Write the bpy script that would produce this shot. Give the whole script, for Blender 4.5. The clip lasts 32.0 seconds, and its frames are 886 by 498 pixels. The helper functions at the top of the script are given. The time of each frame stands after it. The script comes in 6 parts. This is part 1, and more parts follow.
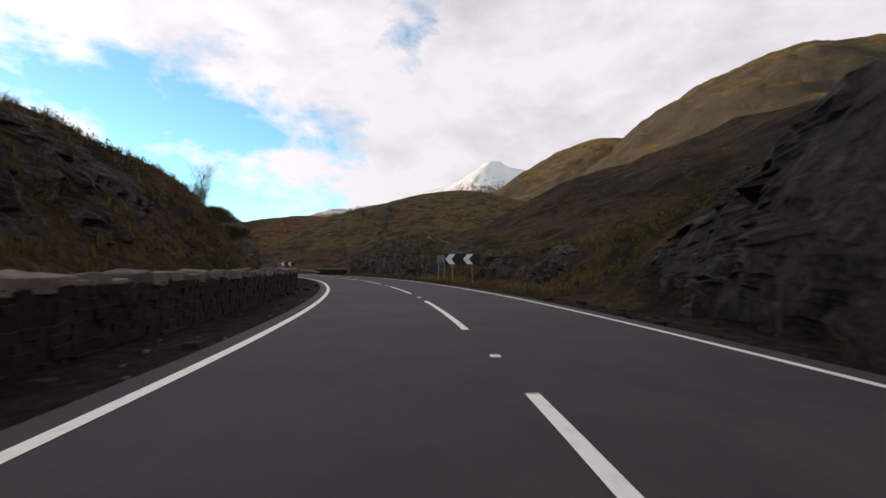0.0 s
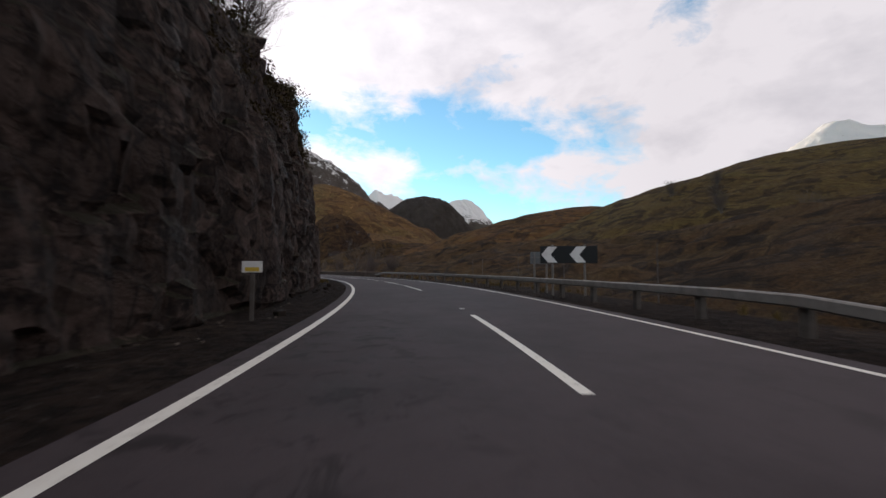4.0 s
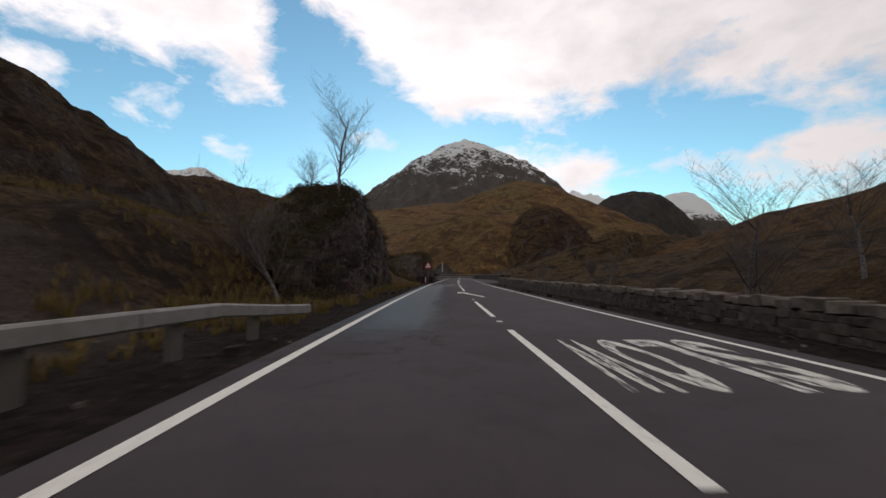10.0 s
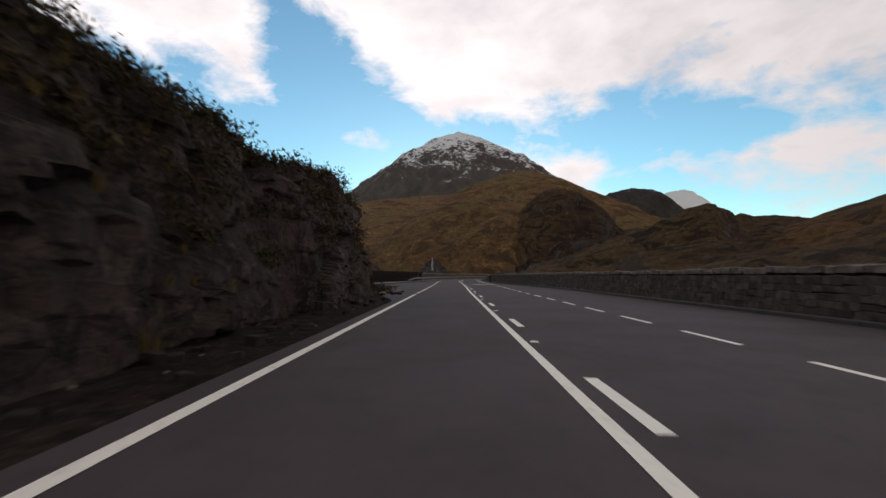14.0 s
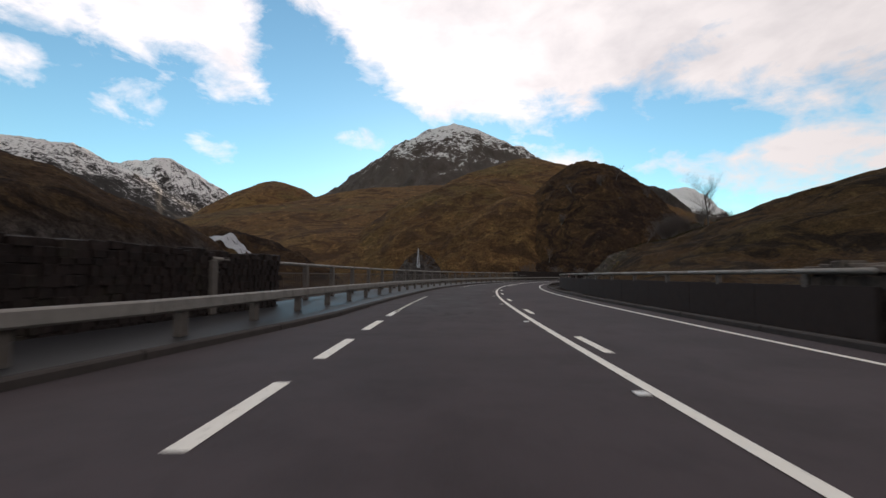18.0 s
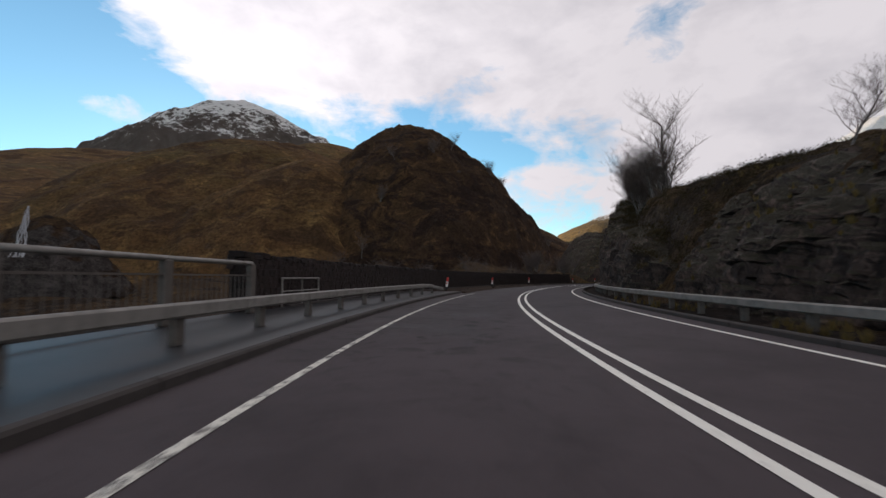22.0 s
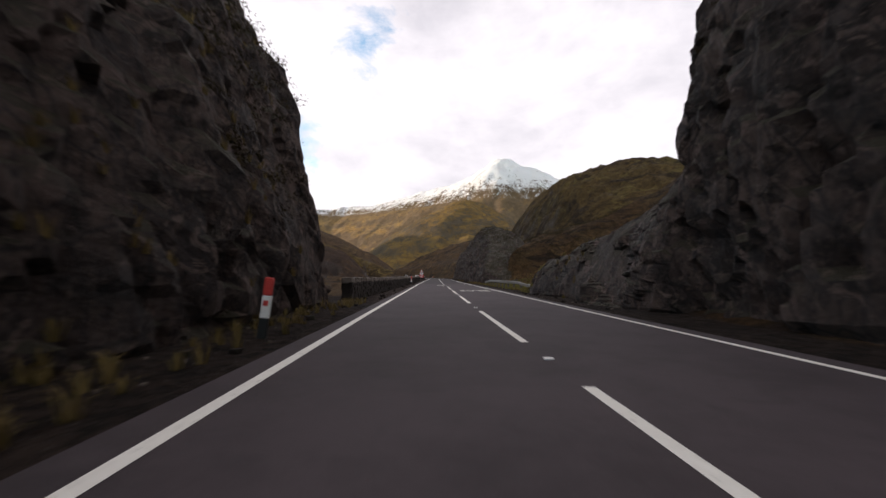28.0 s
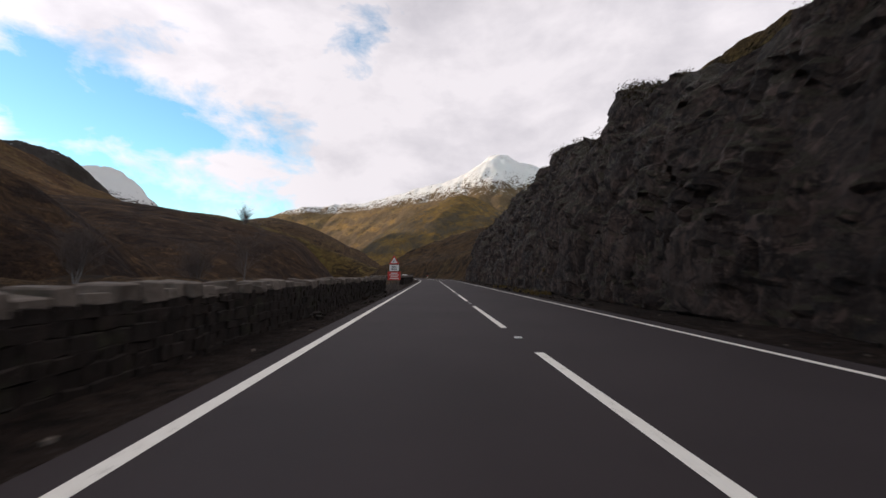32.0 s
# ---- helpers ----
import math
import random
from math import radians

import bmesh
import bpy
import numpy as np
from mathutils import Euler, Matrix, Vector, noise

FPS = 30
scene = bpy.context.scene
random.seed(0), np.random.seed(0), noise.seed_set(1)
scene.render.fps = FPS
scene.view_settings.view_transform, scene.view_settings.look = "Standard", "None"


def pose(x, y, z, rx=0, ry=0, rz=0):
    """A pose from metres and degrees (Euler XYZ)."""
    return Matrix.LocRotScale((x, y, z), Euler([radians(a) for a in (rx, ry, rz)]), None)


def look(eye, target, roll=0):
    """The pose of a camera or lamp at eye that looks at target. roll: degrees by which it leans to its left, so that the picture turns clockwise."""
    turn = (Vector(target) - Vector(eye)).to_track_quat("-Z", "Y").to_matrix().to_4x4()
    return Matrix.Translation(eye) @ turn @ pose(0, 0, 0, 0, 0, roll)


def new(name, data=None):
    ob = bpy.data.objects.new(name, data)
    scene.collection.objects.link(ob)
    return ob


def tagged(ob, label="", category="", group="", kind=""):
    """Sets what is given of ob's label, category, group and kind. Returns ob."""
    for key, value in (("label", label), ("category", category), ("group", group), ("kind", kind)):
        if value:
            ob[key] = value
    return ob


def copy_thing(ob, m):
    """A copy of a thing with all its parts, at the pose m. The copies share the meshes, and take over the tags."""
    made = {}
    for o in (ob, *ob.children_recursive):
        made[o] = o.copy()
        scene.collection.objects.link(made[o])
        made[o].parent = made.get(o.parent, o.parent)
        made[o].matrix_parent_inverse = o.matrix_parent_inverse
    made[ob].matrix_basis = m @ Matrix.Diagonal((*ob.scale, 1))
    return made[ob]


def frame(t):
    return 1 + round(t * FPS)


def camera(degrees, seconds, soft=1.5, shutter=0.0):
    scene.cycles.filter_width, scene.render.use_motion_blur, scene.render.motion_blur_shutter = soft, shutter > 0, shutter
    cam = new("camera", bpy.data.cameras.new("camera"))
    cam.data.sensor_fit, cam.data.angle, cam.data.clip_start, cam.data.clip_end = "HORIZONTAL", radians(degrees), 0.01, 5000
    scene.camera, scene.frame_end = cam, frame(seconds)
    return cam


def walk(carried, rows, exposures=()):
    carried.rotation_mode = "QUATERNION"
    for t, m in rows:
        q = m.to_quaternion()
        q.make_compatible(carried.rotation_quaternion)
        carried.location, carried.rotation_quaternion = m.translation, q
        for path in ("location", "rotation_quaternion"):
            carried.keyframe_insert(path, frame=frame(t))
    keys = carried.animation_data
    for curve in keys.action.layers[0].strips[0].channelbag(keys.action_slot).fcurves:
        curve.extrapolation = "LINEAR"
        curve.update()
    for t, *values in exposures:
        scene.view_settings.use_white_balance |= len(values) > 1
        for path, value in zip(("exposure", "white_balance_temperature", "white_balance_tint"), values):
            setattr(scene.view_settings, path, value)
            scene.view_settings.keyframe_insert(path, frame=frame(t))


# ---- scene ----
from mathutils.bvhtree import BVHTree

# The way: heading (degrees, left positive) and speed (m/s) by the second; both the camera and the road follow it.
HEADING = [(0, -63.3), (0.5, -58.6), (1, -53.7), (1.5, -49.5), (2, -45.7), (2.5, -41.5), (3, -36.5), (3.5, -31.3), (4, -27), (4.5, -22.9),
           (5, -18.9), (5.5, -15), (6, -11), (6.5, -6.9), (7, -2.6), (7.5, 0.1), (8, 1), (8.5, 1.1), (9, 0.8), (9.5, 0), (10, -0.9), (10.5, -1.4),
           (11, -1.6), (14, -1.8), (17.5, -1.9), (18, -2.5), (18.5, -3.4), (19, -5.8), (19.5, -8.9), (20, -12.7), (20.5, -16.5), (21, -20.4),
           (21.5, -25), (22, -29.6), (22.5, -34.1), (23, -38.4), (23.5, -42.6), (24, -46.8), (24.5, -50.8), (25, -54.7), (25.5, -58.9), (26, -62.8),
           (26.5, -65.6), (27, -67.4), (27.5, -68.7), (28, -69.6), (28.5, -70.1), (29, -70.5), (30, -70.5), (31, -70.1), (32, -70.3)]
SPEED = [(0, 15.36), (3, 16.2), (6, 17), (9, 17.83), (12, 17.64), (15, 17.49), (18, 17.35), (21, 17.69), (24, 18.4), (27, 18.1), (30, 17.67), (32, 17.8)]
EYE = 1.1          # height of the lens over the road
LANES = [(0, 1.0), (2, 1.1), (4, 1.45), (7, 1.65), (9, 1.6), (11, 1.2), (13, 1.1), (14, 1.25), (16.5, 1.7), (19, 1.7), (24, 1.6), (32, 1.55)]   # how far left of the centre line the lens rides

_t = np.arange(-6, 48.001, 0.05)
_yaw = np.interp(_t, [k[0] for k in HEADING], [k[1] for k in HEADING])
_yaw = np.where(_t < 0, -63.3 + 9.0 * _t, _yaw)
_yaw = np.where(_t > 36, -70.3 + 3.0 * (_t - 36), _yaw)
_yaw = np.convolve(np.pad(_yaw, 6, mode="edge"), np.ones(13) / 13, mode="valid")
_v = np.interp(_t, [k[0] for k in SPEED], [k[1] for k in SPEED])
CRAB = [(0, 2.4), (4, 2.0), (7, 0.2), (11, 0), (13, -0.7), (17, -0.7), (20, 0), (24, 0), (26, 0), (28.5, 2.3), (30, 2.3), (33, 1.6)]      # the lens points a little beside the way
_a = np.radians(_yaw + np.interp(_t, [k[0] for k in CRAB], [k[1] for k in CRAB]))
_s = np.concatenate([[0], np.cumsum((_v[1:] + _v[:-1]) * 0.025)])
_x = np.concatenate([[0], np.cumsum((-np.sin(_a) * _v)[1:] * 0.05)])
_y = np.concatenate([[0], np.cumsum((np.cos(_a) * _v)[1:] * 0.05)])
_i0 = int(np.argmin(abs(_t)))
_s, _x, _y = _s - _s[_i0], _x - _x[_i0], _y - _y[_i0]
_lane = np.interp(_t, [k[0] for k in LANES], [k[1] for k in LANES])
ROADX, ROADY = _x + _lane * np.cos(_a), _y + _lane * np.sin(_a)


def way(s):
    """Centre line at s: x, y, and the angle of its heading."""
    return np.interp(s, _s, ROADX), np.interp(s, _s, ROADY), np.interp(s, _s, _a)


def P(s, u, z=0.0):
    """World place of s metres along the road, u metres right of its centre line."""
    x, y, a = way(s)
    return Vector((float(x + u * np.cos(a)), float(y + u * np.sin(a)), z))


def at(s, u, z=0.0, turn=0.0):
    """Pose at (s, u): +y points along the road, +x to its right."""
    x, y, a = way(s)
    return Matrix.Translation(P(s, u, z)) @ Matrix.Rotation(float(a) + radians(turn), 4, "Z")


TILT = [(0, 2.5), (3, 2.6), (4.4, 2.8), (7, 3.3), (8, 3.6), (19, 3.6), (21, 3.9), (22, 4.0), (26, 4.1), (28.5, 3.6), (32, 3.6)]
ROWS = []
for k in range(0, 65):
    t = k * 0.5
    tilt = float(np.interp(t, [r[0] for r in TILT], [r[1] for r in TILT]))
    ROWS.append((t, pose(float(np.interp(t, _t, _x)), float(np.interp(t, _t, _y)), EYE, 90 + tilt, 0, float(np.interp(t, _t, _yaw)))))
cam = camera(93.3, 32.0, soft=1.5, shutter=0.16)
STOPS = [(0, 0.46), (2, 0.36), (4, 0.28), (7, 0.2), (9, 0.18), (11, 0.1), (13, 0.1), (14, 0.1), (16.5, 0.3), (19, 0.15), (21, 0.1), (24, 0.38), (26, 0.6), (28.5, 0.75), (29.5, 0.65), (30.5, 0.5), (32, 0.42)]
walk(cam, ROWS, [(t, e, 7020 if 6.5 < t < 20 else 6680, 19.5 if 6.5 < t < 20 else 20) for t, e in STOPS])

# ---- light ----
SUN_BEARING, SUN_HEIGHT = radians(0), radians(13)      # bearing clockwise from +y; low, behind the mountains, so the glen floor lies in their shade
world = bpy.data.worlds.new("sky")
scene.world = world
world.use_nodes = True
wn, wl = world.node_tree.nodes, world.node_tree.links
wn.clear()


def wmath(op, a, b=None, c=None, clamp=False):
    n = wn.new("ShaderNodeMath")
    n.operation, n.use_clamp = op, clamp
    for i, v in enumerate((a, b, c)):
        if v is None:
            continue
        if isinstance(v, (int, float)):
            n.inputs[i].default_value = v
        else:
            wl.new(v, n.inputs[i])
    return n.outputs[0]


w_sky = wn.new("ShaderNodeTexSky")
w_sky.sky_type, w_sky.sun_disc = "NISHITA", False
w_sky.sun_elevation, w_sky.sun_rotation = SUN_HEIGHT, SUN_BEARING
w_sky.air_density, w_sky.dust_density, w_sky.ozone_density = 1.0, 0.05, 2.0
w_co = wn.new("ShaderNodeTexCoord")
w_sep = wn.new("ShaderNodeSeparateXYZ")
wl.new(w_co.outputs["Generated"], w_sep.inputs[0])
dx, dy, dz = w_sep.outputs
# cumulus: billows in the direction itself, squeezed upright; open to the left of the straight, closed towards the hidden sun
w_pos = wn.new("ShaderNodeCombineXYZ")
wl.new(dx, w_pos.inputs[0])
wl.new(dy, w_pos.inputs[1])
wl.new(wmath("MULTIPLY", dz, 1.9), w_pos.inputs[2])


def cloud_noise(scale, detail, rough, shift, warp=0.3):
    n = wn.new("ShaderNodeTexNoise")
    n.inputs["Scale"].default_value, n.inputs["Detail"].default_value = scale, detail
    n.inputs["Roughness"].default_value, n.inputs["Distortion"].default_value = rough, warp
    add = wn.new("ShaderNodeVectorMath")
    add.operation = "ADD"
    add.inputs[1].default_value = shift
    wl.new(w_pos.outputs[0], add.inputs[0])
    wl.new(add.outputs[0], n.inputs["Vector"])
    return n.outputs["Fac"]


def towards(bearing, height, inner, outer):
    """1 within inner degrees of a direction, falling to 0 at outer degrees."""
    b, e = radians(bearing), radians(height)
    d = wmath("ADD", wmath("ADD", wmath("MULTIPLY", dx, math.sin(b) * math.cos(e)), wmath("MULTIPLY", dy, math.cos(b) * math.cos(e))), wmath("MULTIPLY", dz, math.sin(e)))
    c0, c1 = math.cos(radians(outer)), math.cos(radians(inner))
    return wmath("DIVIDE", wmath("SUBTRACT", d, c0), c1 - c0, None, True)


# bearing and height of the direction, in degrees
az = wmath("MULTIPLY", wmath("ARCTAN2", dx, dy), 57.29578)
el = wmath("MULTIPLY", wmath("ARCSINE", dz), 57.29578)
big = wmath("SUBTRACT", cloud_noise(3.4, 9, 0.60, (3.1, 1.7, 0.4), 0.25), 0.5)
small = wmath("SUBTRACT", cloud_noise(9.0, 8, 0.62, (7.3, 2.2, 1.4), 0.35), 0.5)


def puff(bearing, height, inner, outer, rise):
    """A small cloud of its own: rise degrees deep in its middle, far under the clear sky at its rim."""
    return wmath("SUBTRACT", wmath("MULTIPLY", towards(bearing, height, inner, outer), rise + 9.0), 9.0)


# the great sheet: its foot climbs to the left and lies level to the right, over a clear strip
foot_left = wmath("SUBTRACT", 19.0, wmath("MULTIPLY", az, 0.72))
foot_right = wmath("SUBTRACT", 18.4, wmath("MULTIPLY", az, 0.07))
sheet = wmath("SUBTRACT", el, wmath("MAXIMUM", foot_left, foot_right))
# the heap to its left, the low banks under the clear strip, and the closed sky towards the end of the glen
heap = wmath("MINIMUM", wmath("SUBTRACT", el, 21.5), wmath("SUBTRACT", -21.0, az))
bank = wmath("MINIMUM", wmath("SUBTRACT", 4.2, wmath("ABSOLUTE", wmath("SUBTRACT", el, wmath("SUBTRACT", 14.2, wmath("MULTIPLY", az, 0.03))))), wmath("MULTIPLY", wmath("SUBTRACT", az, 3.0), 0.5))
closed = wmath("MULTIPLY", wmath("SUBTRACT", az, 42.0), 0.45)
cover = wmath("MAXIMUM", wmath("MAXIMUM", sheet, heap), wmath("MAXIMUM", bank, closed))
for cloud in (puff(-8, 17.0, 1.0, 6.5, 2.5), puff(-35, 18.5, 1.5, 6.5, 2.0), puff(-27, 15.5, 1.0, 6.0, 1.2), puff(-44, 21.0, 1.0, 7.0, 1.5)):
    cover = wmath("MAXIMUM", cover, cloud)
cover = wmath("MINIMUM", cover, 7.5)
cover = wmath("SUBTRACT", cover, wmath("MULTIPLY", towards(59, 30, 1.5, 8), 5.0))
cover = wmath("SUBTRACT", cover, wmath("MULTIPLY", towards(31, 21, 3, 13), 4.0))
cover = wmath("ADD", cover, wmath("ADD", wmath("MULTIPLY", big, 12.0), wmath("MULTIPLY", small, 12.0)))
w_ramp = wn.new("ShaderNodeValToRGB")
w_ramp.color_ramp.elements[0].position, w_ramp.color_ramp.elements[0].color = 0.02, (0, 0, 0, 1)
w_ramp.color_ramp.elements[1].position, w_ramp.color_ramp.elements[1].color = 0.42, (1, 1, 1, 1)
wl.new(wmath("DIVIDE", cover, 9.0), w_ramp.inputs[0])
# lit rims, greyer hearts
heart = wmath("DIVIDE", wmath("SUBTRACT", cover, 2.5), 9.0, None, True)
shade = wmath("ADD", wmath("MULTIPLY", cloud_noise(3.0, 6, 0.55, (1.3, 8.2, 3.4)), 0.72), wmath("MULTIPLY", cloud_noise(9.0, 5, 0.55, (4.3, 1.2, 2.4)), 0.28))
shade = wmath("SUBTRACT", wmath("ADD", shade, 0.07), wmath("MULTIPLY", heart, 0.10))
w_tone = wn.new("ShaderNodeValToRGB")
w_tone.color_ramp.elements[0].position, w_tone.color_ramp.elements[0].color = 0.36, (0.70, 0.725, 0.765, 1)
w_tone.color_ramp.elements[1].position, w_tone.color_ramp.elements[1].color = 0.56, (0.955, 0.978, 1.0, 1)
wl.new(shade, w_tone.inputs[0])
w_mul = wn.new("ShaderNodeVectorMath")
w_mul.operation = "MULTIPLY"
w_mul.inputs[1].default_value = (0.112, 0.166, 0.160)
wl.new(w_sky.outputs[0], w_mul.inputs[0])
w_mix = wn.new("ShaderNodeMix")
w_mix.data_type = "RGBA"
wl.new(w_ramp.outputs[0], w_mix.inputs["Factor"])
wl.new(w_mul.outputs[0], w_mix.inputs[6])
# the cloud overhead, out of view, is greyed to dim the light below
w_over = wn.new("ShaderNodeVectorMath")
w_over.operation = "SCALE"
wl.new(w_tone.outputs[0], w_over.inputs[0])
thin = wmath("SUBTRACT", 1.0, wmath("MULTIPLY", wmath("DIVIDE", wmath("SUBTRACT", dz, 0.52), 0.4, None, True), 0.58))
wl.new(wmath("MULTIPLY", thin, wmath("SUBTRACT", 1.0, wmath("MULTIPLY", towards(78, 16, 22, 66), 0.34))), w_over.inputs["Scale"])
wl.new(w_over.outputs[0], w_mix.inputs[7])
w_bg = wn.new("ShaderNodeBackground")
w_bg.inputs["Strength"].default_value = 1.0
w_out = wn.new("ShaderNodeOutputWorld")
wl.new(w_mix.outputs[2], w_bg.inputs["Color"])
wl.new(w_bg.outputs[0], w_out.inputs["Surface"])

sun = new("sun", bpy.data.lights.new("sun", "SUN"))
sun.data.energy, sun.data.angle, sun.data.color = 4.2, radians(0.6), (1.0, 0.86, 0.66)
_d = Vector((math.sin(SUN_BEARING) * math.cos(SUN_HEIGHT), math.cos(SUN_BEARING) * math.cos(SUN_HEIGHT), math.sin(SUN_HEIGHT)))
sun.matrix_world = look(_d * 100, (0, 0, 0))

# ---- materials ----


class Nodes:
    """A small hand for node materials."""

    def __init__(self, name):
        self.mat = bpy.data.materials.new(name)
        self.mat.use_nodes = True
        self.t = self.mat.node_tree
        self.b = self.t.nodes["Principled BSDF"]

    def put(self, socket, v):
        if isinstance(v, bpy.types.NodeSocket):
            self.t.links.new(v, socket)
        else:
            socket.default_value = v

    def pos(self, world_space=False):
        if world_space:
            return self.t.nodes.new("ShaderNodeNewGeometry").outputs["Position"]
        return self.t.nodes.new("ShaderNodeTexCoord").outputs["Object"]

    def noise(self, scale, detail=4, rough=0.55, vec=None, warp=0.0):
        n = self.t.nodes.new("ShaderNodeTexNoise")
        self.put(n.inputs["Vector"], vec if vec is not None else self.pos())
        n.inputs["Scale"].default_value, n.inputs["Detail"].default_value = scale, detail
        n.inputs["Roughness"].default_value, n.inputs["Distortion"].default_value = rough, warp
        return n.outputs["Fac"]

    def voronoi(self, scale, feature="F1", vec=None, out="Distance"):
        n = self.t.nodes.new("ShaderNodeTexVoronoi")
        n.feature = feature
        self.put(n.inputs["Vector"], vec if vec is not None else self.pos())
        n.inputs["Scale"].default_value = scale
        return n.outputs[out]

    def stretch(self, sx, sy, sz, vec=None):
        n = self.t.nodes.new("ShaderNodeMapping")
        n.inputs["Scale"].default_value = (sx, sy, sz)
        self.put(n.inputs["Vector"], vec if vec is not None else self.pos())
        return n.outputs[0]

    def ramp(self, fac, *stops):
        n = self.t.nodes.new("ShaderNodeValToRGB")
        els = n.color_ramp.elements
        while len(els) < len(stops):
            els.new(0.5)
        for e, (p, c) in zip(els, stops):
            e.position = p
            e.color = (c, c, c, 1) if isinstance(c, (int, float)) else (*c, 1)
        self.put(n.inputs[0], fac)
        return n.outputs[0]

    def mix(self, fac, a, b, mode="MIX"):
        n = self.t.nodes.new("ShaderNodeMix")
        n.data_type, n.blend_type = "RGBA", mode
        self.put(n.inputs["Factor"], fac)
        for sock, v in ((n.inputs[6], a), (n.inputs[7], b)):
            self.put(sock, v if isinstance(v, bpy.types.NodeSocket) else (*v, 1))
        return n.outputs[2]

    def math(self, op, a, b=0.0, clamp=False):
        n = self.t.nodes.new("ShaderNodeMath")
        n.operation, n.use_clamp = op, clamp
        self.put(n.inputs[0], a)
        self.put(n.inputs[1], b)
        return n.outputs[0]

    def bump(self, h, strength=0.5, dist=0.05):
        n = self.t.nodes.new("ShaderNodeBump")
        n.inputs["Strength"].default_value, n.inputs["Distance"].default_value = strength, dist
        self.put(n.inputs["Height"], h)
        self.t.links.new(n.outputs[0], self.b.inputs["Normal"])

    def normal_z(self):
        g = self.t.nodes.new("ShaderNodeNewGeometry")
        s = self.t.nodes.new("ShaderNodeSeparateXYZ")
        self.t.links.new(g.outputs["Normal"], s.inputs[0])
        return s.outputs[2]

    def height(self):
        g = self.t.nodes.new("ShaderNodeNewGeometry")
        s = self.t.nodes.new("ShaderNodeSeparateXYZ")
        self.t.links.new(g.outputs["Position"], s.inputs[0])
        return s.outputs[2]

    def rand(self):
        return self.t.nodes.new("ShaderNodeObjectInfo").outputs["Random"]

    def island(self):
        return self.t.nodes.new("ShaderNodeNewGeometry").outputs["Random Per Island"]

    def done(self, color, rough=0.8, metal=0.0, spec=0.3):
        self.put(self.b.inputs["Base Color"], color if isinstance(color, bpy.types.NodeSocket) else (*color, 1))
        self.put(self.b.inputs["Roughness"], rough)
        self.put(self.b.inputs["Metallic"], metal)
        self.b.inputs["Specular IOR Level"].default_value = spec
        return self.mat


def make_asphalt():
    m = Nodes("asphalt")
    big = m.noise(0.12, 4, 0.6)
    mid = m.noise(0.55, 6, 0.7)
    fine = m.noise(60, 3, 0.7)
    c = m.ramp(big, (0.3, (0.043, 0.0331, 0.0358)), (0.7, (0.064, 0.0495, 0.0530)))
    c = m.mix(m.ramp(mid, (0.44, 0.0), (0.68, 0.55)), c, (0.024, 0.0185, 0.0195))
    c = m.mix(m.ramp(fine, (0.55, 0.0), (0.8, 0.5)), c, (0.10, 0.095, 0.095))
    damp = m.t.nodes.new("ShaderNodeAttribute")
    blot = m.ramp(m.noise(1.9, 6, 0.72, None, 0.6), (0.53, 0.0), (0.60, 1.0))
    damp.attribute_name = "damp"
    on = m.math("ADD", damp.outputs["Fac"], m.math("MULTIPLY", m.math("SUBTRACT", m.noise(0.7, 6, 0.7), 0.5), 1.1))
    wet = m.ramp(on, (0.30, 0.0), (0.62, 1.0))
    c = m.mix(m.math("MULTIPLY", wet, 0.62), c, (0.010, 0.009, 0.010))
    c = m.mix(m.math("MULTIPLY", blot, m.math("ADD", m.math("MULTIPLY", damp.outputs["Fac"], 1.9), 0.12), True), c, (0.016, 0.0125, 0.013))
    seal = m.ramp(m.noise(0.35, 5, 0.7, m.stretch(1, 1, 1), 0.8), (0.60, 0.0), (0.66, 0.30))
    c = m.mix(seal, c, (0.020, 0.017, 0.0175))
    m.bump(fine, 0.35, 0.008)
    return m.done(c, m.math("SUBTRACT", 0.80, m.math("MULTIPLY", m.math("MULTIPLY", wet, damp.outputs["Fac"]), 0.48)), 0, 0.22)


def make_wet_asphalt():
    m = Nodes("wet_asphalt")
    n = m.noise(0.8, 5, 0.6)
    c = m.ramp(n, (0.3, (0.018, 0.017, 0.018)), (0.7, (0.034, 0.032, 0.034)))
    m.bump(m.noise(40, 3), 0.1, 0.004)
    return m.done(c, m.ramp(n, (0.35, 0.46), (0.65, 0.75)), 0, 0.08)


def make_paint():
    m = Nodes("road_paint")
    n = m.noise(9, 6, 0.75)
    c = m.ramp(n, (0.30, (0.26, 0.25, 0.22)), (0.42, (0.74, 0.71, 0.64)), (0.8, (0.84, 0.82, 0.75)))
    m.bump(m.noise(70, 2), 0.3, 0.004)
    return m.done(c, 0.6)


def make_worn_paint():
    m = Nodes("worn_road_paint")
    n = m.noise(5, 7, 0.8)
    c = m.ramp(n, (0.44, (0.055, 0.05, 0.05)), (0.50, (0.60, 0.58, 0.51)), (0.75, (0.76, 0.73, 0.65)))
    return m.done(c, 0.65)


